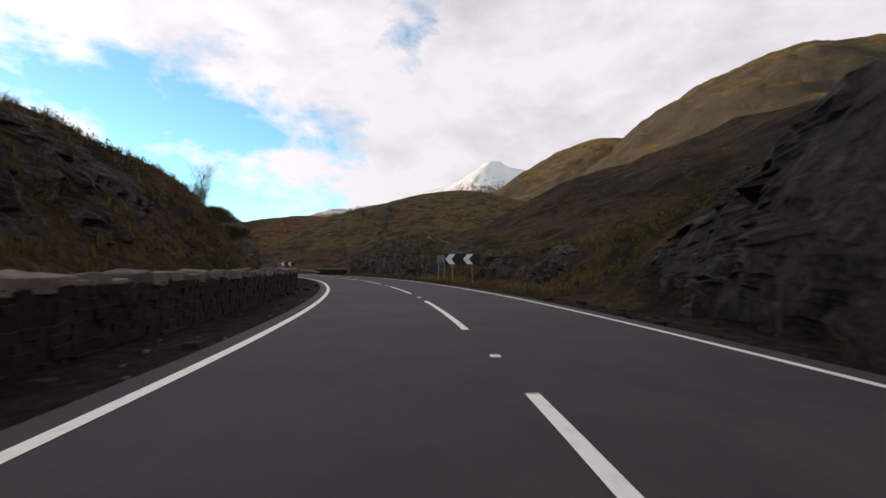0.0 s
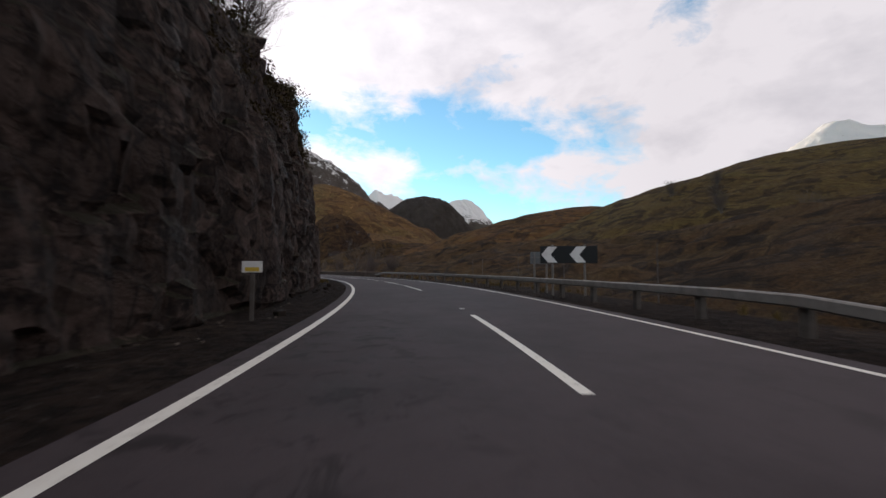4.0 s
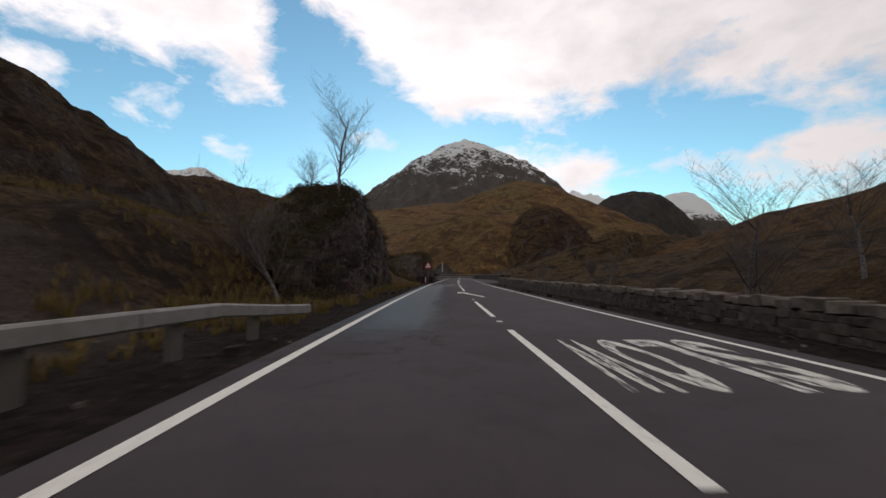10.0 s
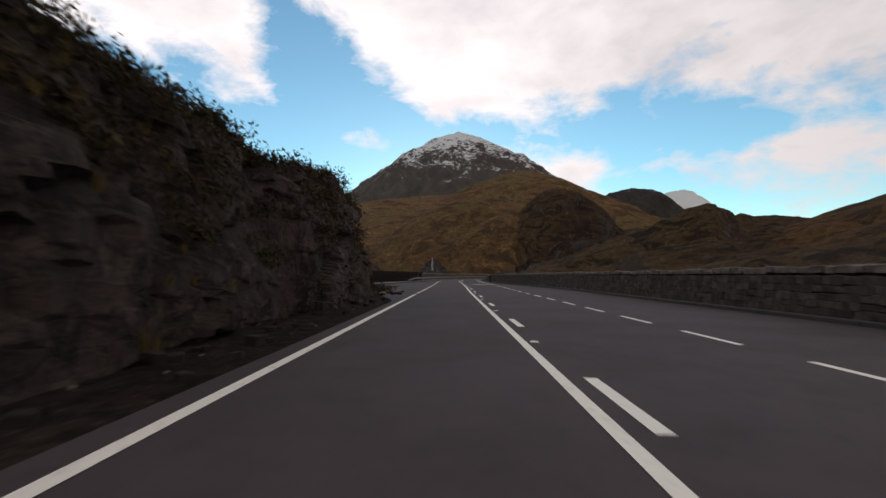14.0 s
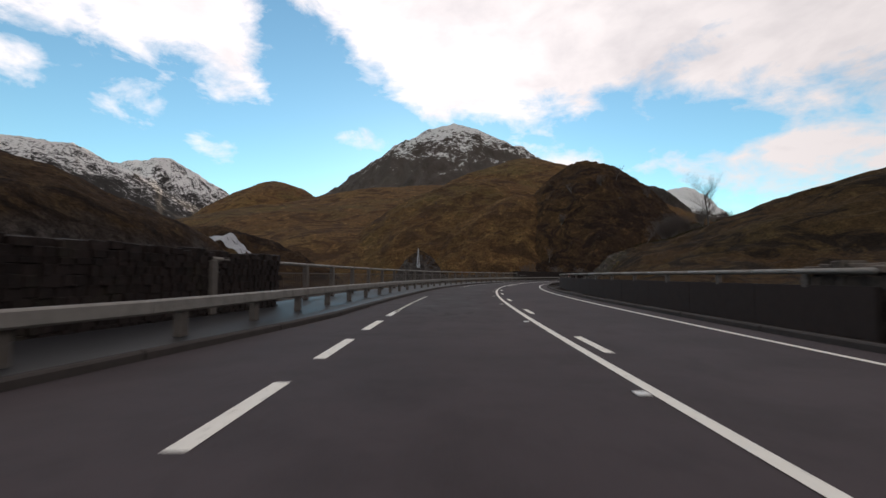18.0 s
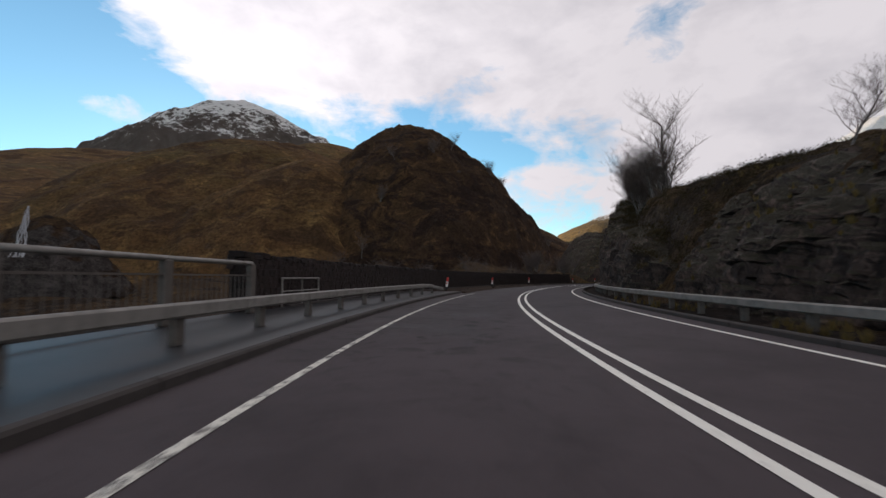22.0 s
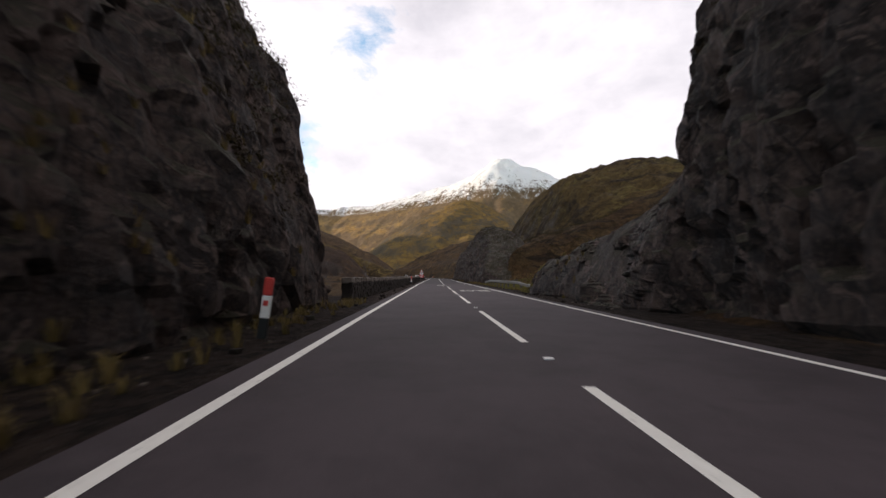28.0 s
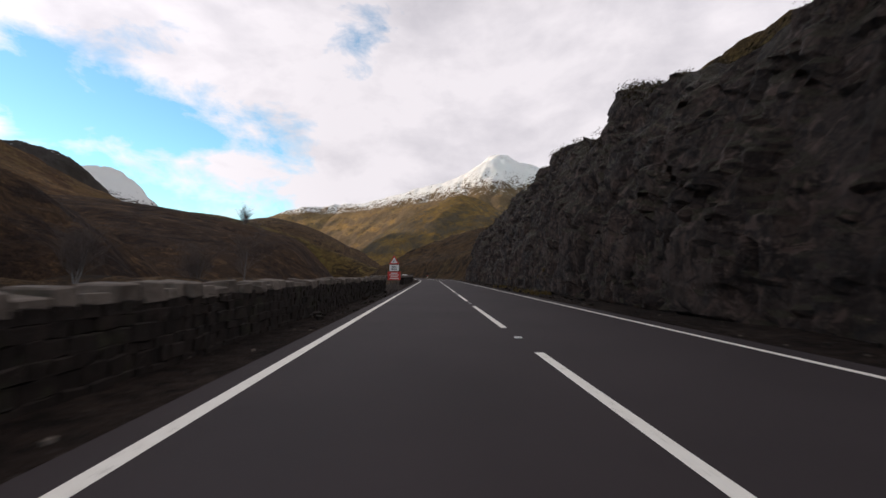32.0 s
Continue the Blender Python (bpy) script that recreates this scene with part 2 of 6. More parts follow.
def make_verge():
    m = Nodes("verge_earth")
    v = m.pos(True)
    big = m.noise(0.35, 5, 0.6, v)
    stone = m.voronoi(9, vec=v)
    c = m.ramp(big, (0.3, (0.017, 0.0108, 0.0078)), (0.55, (0.033, 0.0215, 0.015)), (0.75, (0.054, 0.037, 0.0265)))
    c = m.mix(m.ramp(stone, (0.05, 0.8), (0.25, 0.0)), c, (0.085, 0.072, 0.063))
    m.bump(m.mix(0.5, m.noise(14, 6, 0.7, v), stone), 0.9, 0.05)
    return m.done(c, 0.95, 0, 0.1)


def make_moor(name, a, b, c3, heather, scale=1.0, rock=0.5, verge=False):
    """Winter moor: two grasses, dead bracken, heather and bare rock where it is steep."""
    m = Nodes(name)
    v = m.pos(True)
    n1 = m.noise(0.035 * scale, 6, 0.62, v, 0.6)
    n2 = m.noise(0.16 * scale, 8, 0.72, m.stretch(1, 1, 1.8, v), 1.0)
    n3 = m.noise(1.3 * scale, 6, 0.75, v)
    c = m.ramp(n1, (0.34, a), (0.5, b), (0.66, c3))
    c = m.mix(m.ramp(m.noise(0.5 * scale, 7, 0.75, v, 0.8), (0.52, 0.0), (0.64, 0.8)), c, tuple(min(1, k * 1.7) for k in a))
    c = m.mix(m.ramp(n2, (0.49, 0.0), (0.57, 0.9)), c, heather)
    c = m.mix(m.ramp(n3, (0.36, 0.5), (0.56, 0.0)), c, tuple(k * 0.4 for k in heather))
    rk = m.ramp(m.noise(0.7 * scale, 7, 0.75, v), (0.36, (0.028, 0.023, 0.021)), (0.64, (0.13, 0.112, 0.104)))
    steep = m.ramp(m.math("ADD", m.normal_z(), m.math("MULTIPLY", n2, 0.5)), (rock + 0.32, 1.0), (rock + 0.46, 0.0))
    stony = m.ramp(m.noise(0.30 * scale, 8, 0.78, m.stretch(1, 1, 2.2, v), 0.6), (0.63, 0.0), (0.67, 0.75))
    c = m.mix(m.math("MAXIMUM", steep, stony), c, rk)
    c = m.mix(m.ramp(m.noise(4.5 * scale, 5, 0.75, v), (0.40, 0.55), (0.55, 0.0)), c, tuple(k * 0.3 for k in heather))
    if verge:
        bare = m.t.nodes.new("ShaderNodeAttribute")
        bare.attribute_name = "bare"
        soil = m.ramp(m.noise(0.35, 5, 0.6, v), (0.3, (0.022, 0.0145, 0.0115)), (0.55, (0.047, 0.032, 0.0250)), (0.75, (0.084, 0.060, 0.046)))
        soil = m.mix(m.ramp(m.voronoi(7, vec=v), (0.06, 0.9), (0.28, 0.0)), soil, (0.10, 0.085, 0.074))
        soil = m.mix(m.ramp(m.noise(3, 6, 0.75, v), (0.42, 0.8), (0.56, 0.0)), soil, (0.009, 0.007, 0.006))
        gravel = m.t.nodes.new("ShaderNodeAttribute")
        gravel.attribute_name = "gravel"
        grit = m.ramp(m.noise(9, 6, 0.8, v), (0.35, (0.050, 0.036, 0.030)), (0.65, (0.150, 0.112, 0.094)))
        soil = m.mix(m.math("MULTIPLY", gravel.outputs["Fac"], m.ramp(n3, (0.35, 0.35), (0.6, 1.0))), soil, grit)
        on = m.math("ADD", bare.outputs["Fac"], m.math("MULTIPLY", m.math("SUBTRACT", n2, 0.5), 0.9))
        c = m.mix(m.ramp(on, (0.42, 0.0), (0.58, 1.0)), c, soil)
    m.bump(m.mix(0.35, m.mix(0.5, n3, n2), m.noise(6 * scale, 5, 0.75, v)), 1.0, 1.2 / scale)
    return m.done(c, 0.95, 0, 0.1)


def make_mountain(name, grass, bracken, rockc, snow_from, snow_full, scale=0.12, snow_cut=0.45):
    """Far mountain: grass and bracken below, rock where steep, snow lying above a height on what is not too steep."""
    m = Nodes(name)
    v = m.pos(True)
    n1 = m.noise(0.016, 7, 0.65, v, 0.8)
    n2 = m.noise(0.06, 7, 0.72, v, 0.6)
    n3 = m.noise(0.02, 8, 0.75, m.stretch(1, 1, 0.25, v), 1.2)
    c = m.ramp(n1, (0.36, grass), (0.58, bracken))
    c = m.mix(m.ramp(n2, (0.48, 0.0), (0.66, 0.7)), c, tuple(k * 0.42 for k in bracken))
    rk = m.ramp(n3, (0.35, tuple(k * 0.5 for k in rockc)), (0.65, rockc))
    h = m.height()
    rocky = m.math("ADD", m.ramp(m.normal_z(), (0.74, 1.0), (0.90, 0.0)), m.ramp(n2, (0.48, 0.0), (0.63, 0.75)), True)
    up = m.math("DIVIDE", m.math("SUBTRACT", h, snow_from * 0.62), max(snow_from * 0.5, 1.0), True)
    c = m.mix(m.math("MAXIMUM", m.math("MULTIPLY", rocky, 0.8), m.math("MULTIPLY", up, 0.85)), c, rk)
    level = m.math("DIVIDE", m.math("SUBTRACT", h, snow_from), max(snow_full - snow_from, 1.0), True)
    lie = m.math("ADD", m.math("MULTIPLY", level, 0.62), m.math("MULTIPLY", m.math("SUBTRACT", n3, 0.5), 1.7))
    lie = m.math("ADD", lie, m.math("MULTIPLY", m.math("SUBTRACT", m.normal_z(), 0.75), 0.6))
    lie = m.math("ADD", lie, m.math("MULTIPLY", m.math("SUBTRACT", m.noise(0.11, 5, 0.75, v), 0.5), 1.5))
    snow = m.math("MULTIPLY", m.ramp(lie, (snow_cut - 0.06, 0.0), (snow_cut + 0.08, 1.0)), m.ramp(level, (0.0, 0.0), (0.1, 1.0)))
    c = m.mix(snow, c, (0.86, 0.85, 0.84))
    m.bump(m.mix(0.5, m.mix(0.5, n2, n3), m.noise(0.22, 6, 0.75, v)), 1.0, 22.0)
    return m.done(c, 0.95, 0, 0.08)


def make_rock(name, dark, light, moss):
    m = Nodes(name)
    v = m.pos(True)
    n1 = m.noise(0.5, 6, 0.65, v, 0.4)
    n2 = m.noise(2.6, 7, 0.72, m.stretch(1, 1, 0.55, v))
    crack = m.voronoi(1.7, "DISTANCE_TO_EDGE", m.stretch(1, 1, 0.6, v))
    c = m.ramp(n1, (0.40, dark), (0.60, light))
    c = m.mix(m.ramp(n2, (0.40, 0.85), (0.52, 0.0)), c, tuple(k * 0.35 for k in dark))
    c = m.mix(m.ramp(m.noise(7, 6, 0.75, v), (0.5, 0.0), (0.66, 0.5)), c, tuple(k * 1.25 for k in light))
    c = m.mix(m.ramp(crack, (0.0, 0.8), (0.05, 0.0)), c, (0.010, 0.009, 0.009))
    grow = m.math("ADD", m.normal_z(), m.math("MULTIPLY", n1, 0.7))
    c = m.mix(m.ramp(grow, (0.72, 0.0), (0.95, 0.9)), c, moss)
    pale = m.ramp(m.noise(1.5, 6, 0.75, v, 1.2), (0.55, 0.0), (0.62, 0.8))
    c = m.mix(pale, c, tuple(min(1, k * 1.55) for k in light))
    m.bump(m.mix(0.45, n2, m.noise(11, 6, 0.78, v)), 1.0, 0.3)
    return m.done(c, m.ramp(n1, (0.3, 0.6), (0.7, 0.92)), 0, 0.3)


def make_stone(name, dark, light, moss=0.5):
    """Walling stone: tone by piece, lichen and damp by place."""
    m = Nodes(name)
    v = m.pos(True)
    n = m.noise(5, 6, 0.7, v)
    by_piece = m.math("ADD", m.math("MULTIPLY", m.island(), 0.5), m.math("MULTIPLY", m.rand(), 0.5))
    c = m.mix(by_piece, dark, light)
    c = m.mix(m.ramp(n, (0.35, 0.6), (0.6, 0.0)), c, tuple(k * 0.4 for k in dark))
    c = m.mix(m.ramp(m.noise(1.3, 5, 0.7, v), (0.56, 0.0), (0.68, moss)), c, (0.045, 0.048, 0.024))
    c = m.mix(m.ramp(m.noise(17, 4, 0.7, v), (0.66, 0.0), (0.72, 0.45)), c, (0.28, 0.27, 0.25))
    m.bump(n, 0.8, 0.03)
    return m.done(c, 0.88, 0, 0.25)


def make_metal(name, base, rough=0.5, rust=0.25):
    m = Nodes(name)
    n = m.noise(3, 6, 0.7)
    c = m.mix(m.ramp(n, (0.45, 0.0), (0.7, 0.6)), base, tuple(k * 0.6 for k in base))
    c = m.mix(m.ramp(m.noise(1.1, 6, 0.75), (0.58, 0.0), (0.72, rust)), c, (0.09, 0.055, 0.03))
    return m.done(c, m.ramp(n, (0.3, rough - 0.1), (0.7, rough + 0.2)), 0.55, 0.5)


def make_plain(name, color, rough=0.6, metal=0.0, dirt=0.35):
    m = Nodes(name)
    n = m.noise(4, 5, 0.7)
    c = m.mix(m.ramp(n, (0.45, 0.0), (0.75, dirt)), color, tuple(k * 0.4 for k in color))
    return m.done(c, rough, metal)


def make_leafy(name, a, b):
    m = Nodes(name)
    c = m.mix(m.island(), a, b)
    c = m.mix(m.ramp(m.noise(0.25, 4, 0.6, m.pos(True)), (0.4, 0.0), (0.65, 0.6)), c, tuple(k * 0.5 for k in a))
    return m.done(c, 0.9, 0, 0.1)


def make_bark():
    m = Nodes("birch_bark")
    v = m.stretch(3, 3, 9)
    c = m.ramp(m.noise(1.5, 5, 0.7, v), (0.35, (0.04, 0.033, 0.03)), (0.6, (0.16, 0.145, 0.135)), (0.8, (0.30, 0.28, 0.26)))
    return m.done(c, 0.9)


def make_water(name="puddle_water"):
    m = Nodes(name)
    m.bump(m.noise(3, 3), 0.05, 0.01)
    c = m.ramp(m.noise(2.2, 6, 0.7), (0.35, (0.010, 0.0092, 0.0092)), (0.65, (0.026, 0.0225, 0.0220)))
    return m.done(c, m.ramp(m.noise(0.9, 5, 0.7), (0.38, 0.16), (0.62, 0.42)), 0, 0.34)


def make_new_asphalt():
    m = Nodes("newer_asphalt")
    n = m.noise(0.3, 5, 0.6)
    fine = m.noise(60, 3, 0.7)
    c = m.ramp(n, (0.3, (0.024, 0.0185, 0.0195)), (0.7, (0.037, 0.0285, 0.030)))
    c = m.mix(m.ramp(fine, (0.58, 0.0), (0.8, 0.4)), c, (0.07, 0.066, 0.066))
    m.bump(fine, 0.35, 0.008)
    return m.done(c, 0.80, 0, 0.22)


NEW_ASPHALT = make_new_asphalt()
ASPHALT, WET, PAINT, WORN, VERGE = make_asphalt(), make_wet_asphalt(), make_paint(), make_worn_paint(), make_verge()
MOOR = make_moor("moor", (0.135, 0.082, 0.026), (0.15, 0.070, 0.024), (0.085, 0.047, 0.019), (0.036, 0.021, 0.013), 0.6, 0.15)
MOOR_GREEN = make_moor("moor_green", (0.122, 0.092, 0.028), (0.130, 0.082, 0.028), (0.074, 0.048, 0.021), (0.034, 0.022, 0.014), 0.6, 0.25)
GROUND_L = make_moor("near_ground_heather", (0.108, 0.067, 0.032), (0.110, 0.066, 0.030), (0.064, 0.040, 0.024), (0.027, 0.0185, 0.0145), 1.0, 0.25, True)
GROUND_R = make_moor("near_ground_grass", (0.095, 0.062, 0.025), (0.100, 0.055, 0.023), (0.058, 0.036, 0.018), (0.023, 0.016, 0.012), 1.0, 0.25, True)
MOOR_KNOLL = make_moor("knoll_heather", (0.110, 0.061, 0.027), (0.064, 0.037, 0.021), (0.046, 0.027, 0.018), (0.030, 0.0175, 0.0135), 0.45, 0.10)
MOOR_ORANGE = make_moor("moor_orange", (0.205, 0.122, 0.048), (0.170, 0.090, 0.038), (0.150, 0.108, 0.044), (0.086, 0.048, 0.026), 0.28, 0.30)
MOOR_DARK = make_moor("moor_dark", (0.112, 0.072, 0.031), (0.084, 0.049, 0.026), (0.054, 0.033, 0.021), (0.025, 0.0155, 0.0120), 0.9, 0.42)
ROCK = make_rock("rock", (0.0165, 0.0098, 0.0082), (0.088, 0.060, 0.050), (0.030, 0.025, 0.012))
ROCK_GREY = make_rock("rock_grey", (0.029, 0.0195, 0.0165), (0.122, 0.092, 0.079), (0.048, 0.038, 0.018))
# STONE carries the shade of the wall faces in its colour; coping stays pale.
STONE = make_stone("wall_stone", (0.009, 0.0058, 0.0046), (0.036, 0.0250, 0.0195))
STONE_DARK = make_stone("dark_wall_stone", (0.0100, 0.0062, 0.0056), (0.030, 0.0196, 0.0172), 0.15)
STONE_MIX = make_stone("coursed_stone", (0.020, 0.0145, 0.012), (0.125, 0.098, 0.082), 0.3)
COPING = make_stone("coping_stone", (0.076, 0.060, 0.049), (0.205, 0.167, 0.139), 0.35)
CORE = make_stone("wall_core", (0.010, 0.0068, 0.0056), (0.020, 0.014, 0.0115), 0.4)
STEEL = make_metal("galvanised_steel", (0.25, 0.235, 0.215), 0.6, 0.4)
STEEL_DULL = make_metal("dull_steel", (0.125, 0.108, 0.095), 0.65, 0.6)
CONCRETE = make_plain("kerb_concrete", (0.046, 0.039, 0.036), 0.85, 0, 0.6)
SLAB = make_plain("wet_footway", (0.027, 0.0275, 0.030), 0.42, 0, 0.6)
PANEL = make_plain("dark_panel", (0.030, 0.0205, 0.018), 0.8, 0, 0.5)
WHITE = make_plain("white_plastic", (0.72, 0.71, 0.68), 0.5, 0, 0.3)
RED = make_plain("red_plastic", (0.50, 0.045, 0.035), 0.5, 0, 0.3)
YELLOW = make_plain("dull_yellow", (0.62, 0.42, 0.05), 0.5, 0, 0.3)
ORANGE = make_plain("orange_cone", (0.75, 0.10, 0.03), 0.5, 0, 0.3)
BLACK = make_plain("black_plastic", (0.015, 0.015, 0.015), 0.5, 0, 0.3)
GREYSIGN = make_plain("grey_sign_back", (0.16, 0.165, 0.16), 0.5, 0.2, 0.4)
PURPLE = make_plain("dark_blue_sign", (0.035, 0.02, 0.06), 0.5)
BARK = make_bark()
TWIG = make_plain("twig", (0.10, 0.078, 0.070), 0.9)
GRASS = make_leafy("dead_grass", (0.20, 0.142, 0.052), (0.11, 0.075, 0.028))
GRASS_GREEN = make_leafy("green_grass", (0.185, 0.175, 0.050), (0.225, 0.180, 0.060))
HEATHER = make_leafy("heather", (0.040, 0.030, 0.016), (0.070, 0.052, 0.024))
SNOW_W = make_plain("white_water", (0.38, 0.39, 0.41), 0.5, 0, 0.6)
PUDDLE = make_water()

# ---- makers ----


def mesh_of(name, verts, faces, mat, smooth=False):
    me = bpy.data.meshes.new(name)
    if isinstance(faces, np.ndarray) and isinstance(verts, np.ndarray):
        me.vertices.add(len(verts))
        me.vertices.foreach_set("co", verts.astype(np.float32).ravel())
        me.loops.add(faces.size)
        me.loops.foreach_set("vertex_index", faces.astype(np.int32).ravel())
        me.polygons.add(len(faces))
        me.polygons.foreach_set("loop_start", np.arange(0, faces.size, faces.shape[1], dtype=np.int32))
        me.update(calc_edges=True)
    else:
        me.from_pydata(verts if isinstance(verts, list) else verts.tolist(), [], faces if isinstance(faces, list) else faces.tolist())
    me.materials.append(mat)
    if smooth:
        me.polygons.foreach_set("use_smooth", np.ones(len(me.polygons), dtype=bool))
    me.update()
    return me


def piece(name, me, parent=None, m=None, label=""):
    """One mesh object, under a parent if there is one; m is its pose within the parent."""
    ob = new(name, me)
    ob.parent = parent
    if m is not None:
        ob.matrix_basis = m
    return tagged(ob, label)


def part(name, bm, mat, parent, label="", m=None, smooth=False):
    me = bpy.data.meshes.new(name)
    bm.to_mesh(me)
    bm.free()
    me.materials.append(mat)
    if smooth:
        me.polygons.foreach_set("use_smooth", np.ones(len(me.polygons), dtype=bool))
    return piece(name, me, parent, m, label)


def thing(name, m, label, category, group="", kind=""):
    ob = new(name)
    ob.empty_display_size = 0.2
    ob.matrix_basis = m
    return tagged(ob, label, category, group, kind)


def box(sx, sy, sz, x=0, y=0, z=0, bevel=0.0, bm=None):
    """A box of those sizes; x, y at its middle and z at its foot."""
    bm = bm or bmesh.new()
    got = bmesh.ops.create_cube(bm, size=1, matrix=Matrix.Translation((x, y, z + sz / 2)) @ Matrix.Diagonal((sx, sy, sz, 1)))
    if bevel:
        edges = list({e for v in got["verts"] for e in v.link_edges})
        bmesh.ops.bevel(bm, geom=edges, offset=bevel, segments=1, affect="EDGES")
    return bm


def cyl(r, h, x=0, y=0, z=0, n=12, r2=None, bm=None, turn=None):
    bm = bm or bmesh.new()
    m = Matrix.Translation((x, y, z)) @ (turn or Matrix()) @ Matrix.Translation((0, 0, h / 2))
    bmesh.ops.create_cone(bm, cap_ends=True, segments=n, radius1=r, radius2=r if r2 is None else r2, depth=h, matrix=m)
    return bm


def plate(points, depth, bm=None, y=0.0):
    """An upright plate: points (x, z) round its face, which looks to -y."""
    bm = bm or bmesh.new()
    a = [bm.verts.new((x, y, z)) for x, z in points]
    b = [bm.verts.new((x, y + depth, z)) for x, z in points]
    n = len(points)
    bm.faces.new(a)
    bm.faces.new(b[::-1])
    for i in range(n):
        bm.faces.new((a[i], b[i], b[(i + 1) % n], a[(i + 1) % n]))
    bmesh.ops.recalc_face_normals(bm, faces=bm.faces)
    return bm


def hash2(ix, iy, seed):
    h = (ix * 374761393 + iy * 668265263 + seed * 1442695041) & 0xFFFFFFFF
    h = ((h ^ (h >> 13)) * 1274126177) & 0xFFFFFFFF
    return ((h ^ (h >> 16)) & 0xFFFF) / 65535.0


def value_noise(x, y, seed):
    ix, iy = np.floor(x).astype(np.int64), np.floor(y).astype(np.int64)
    fx, fy = x - ix, y - iy
    fx, fy = fx * fx * fx * (fx * (fx * 6 - 15) + 10), fy * fy * fy * (fy * (fy * 6 - 15) + 10)
    a, b = hash2(ix, iy, seed), hash2(ix + 1, iy, seed)
    c, d = hash2(ix, iy + 1, seed), hash2(ix + 1, iy + 1, seed)
    return (a + (b - a) * fx) * (1 - fy) + (c + (d - c) * fx) * fy


def fbm(x, y, seed, octaves=5, gain=0.5, ridged=False):
    x, y = np.asarray(x, float), np.asarray(y, float)
    total, amp, norm = 0, 1.0, 0
    for k in range(octaves):
        c, s_ = math.cos(0.7 * k), math.sin(0.7 * k)
        n = value_noise((x * c - y * s_) * 2 ** k + 17.3 * k, (x * s_ + y * c) * 2 ** k + 5.1 * k, seed + k)
        total = total + amp * ((1 - 2 * abs(n - 0.5)) if ridged else n)
        norm += amp
        amp *= gain
    return total / norm - 0.5


def smooth01(v):
    v = np.clip(v, 0, 1)
    return v * v * (3 - 2 * v)


def road_distance(x, y):
    """Distance of places from the centre line."""
    rx, ry = ROADX[::8], ROADY[::8]
    out = np.empty(len(x))
    for i in range(0, len(x), 4000):
        out[i:i + 4000] = np.sqrt(((x[i:i + 4000, None] - rx) ** 2 + (y[i:i + 4000, None] - ry) ** 2).min(axis=1))
    return out


def grid_faces(n, m, wrap=False, flip=False):
    """Faces over n rows of m vertices."""
    i, j = np.meshgrid(np.arange(n - 1), np.arange(m if wrap else m - 1), indexing="ij")
    a, b = i * m + j, i * m + (j + 1) % m
    f = np.stack([a, b, b + m, a + m], -1).reshape(-1, 4)
    return f[:, ::-1] if flip else f


def keyed(keys, s):
    """Interpolates the rows (s, a, b, ...) of keys at s."""
    k = np.array(keys, float)
    return [np.interp(s, k[:, 0], k[:, c]) for c in range(1, k.shape[1])]


def ribbon(name, s0, s1, u0, u1, z, mat, parent=None, step=1.5, across=1, label=""):
    """A strip along the road between u0 and u1, which may be numbers or functions of s."""
    s = np.linspace(s0, s1, max(2, int((s1 - s0) / step) + 1))
    x, y, a = way(s)
    f0 = u0(s) if callable(u0) else np.full(len(s), float(u0))
    f1 = u1(s) if callable(u1) else np.full(len(s), float(u1))
    w = np.linspace(0, 1, across + 1)[None, :]
    u = f0[:, None] * (1 - w) + f1[:, None] * w
    v = np.stack([x[:, None] + u * np.cos(a)[:, None], y[:, None] + u * np.sin(a)[:, None], np.full(u.shape, z)], -1).reshape(-1, 3)
    return piece(name, mesh_of(name, v, grid_faces(len(s), across + 1, flip=False), mat), parent, None, label)


def sweep(name, s0, s1, u, z, section, mat, parent=None, step=2.0, smooth=False, label=""):
    """A closed section (du, dz) carried along the road; u and z may be functions of s."""
    s = np.linspace(s0, s1, max(2, int((s1 - s0) / step) + 1))
    x, y, a = way(s)
    uu = u(s) if callable(u) else np.full(len(s), float(u))
    zz = z(s) if callable(z) else np.full(len(s), float(z))
    sec = np.array(section, float)
    off = uu[:, None] + sec[None, :, 0]
    v = np.stack([x[:, None] + off * np.cos(a)[:, None], y[:, None] + off * np.sin(a)[:, None], zz[:, None] + sec[None, :, 1]], -1)
    n, k = v.shape[:2]
    f = grid_faces(n, k, wrap=True).tolist() + [list(range(k))[::-1], [(n - 1) * k + i for i in range(k)]]
    return piece(name, mesh_of(name, v.reshape(-1, 3), f, mat, smooth), parent, None, label)


# ---- ground beside the road: rows of s, flat to, bank height, bank width, height at 60 m ----
LEFT = [(-70, 6, 5, 8, 24), (0, 6.4, 5.0, 8, 22), (40, 6.6, 7.6, 8, 20), (55, 7.5, 7.2, 6, 22), (100, 7.5, 6, 5, 20), (120, 9.5, 6, 6, 22), (136, 9, 3, 10, 24), (146, 7.5, 1.1, 9, 24),
        (172, 7.5, 1.4, 9, 20), (181, 8, 3, 6, 14), (205, 7, 4.5, 5, 14), (212, 7, 1.2, 8, 12), (240, 5.5, 3, 8, 12), (262, 7, 5, 6, 14), (282, 14.5, 2.5, 8, 12),
        (305, 14.5, 0.3, 8, 2), (318, 9, -3, 4, -4), (370, 9, -4, 4, -4), (385, 10, -2.5, 6, -3), (455, 10, -2, 6, 2), (470, 8, 1, 5, 6), (498, 6.5, 3, 5, 8),
        (508, 7, -0.5, 4, 2), (600, 7, -1, 5, 0), (820, 8, 0, 5, 0)]
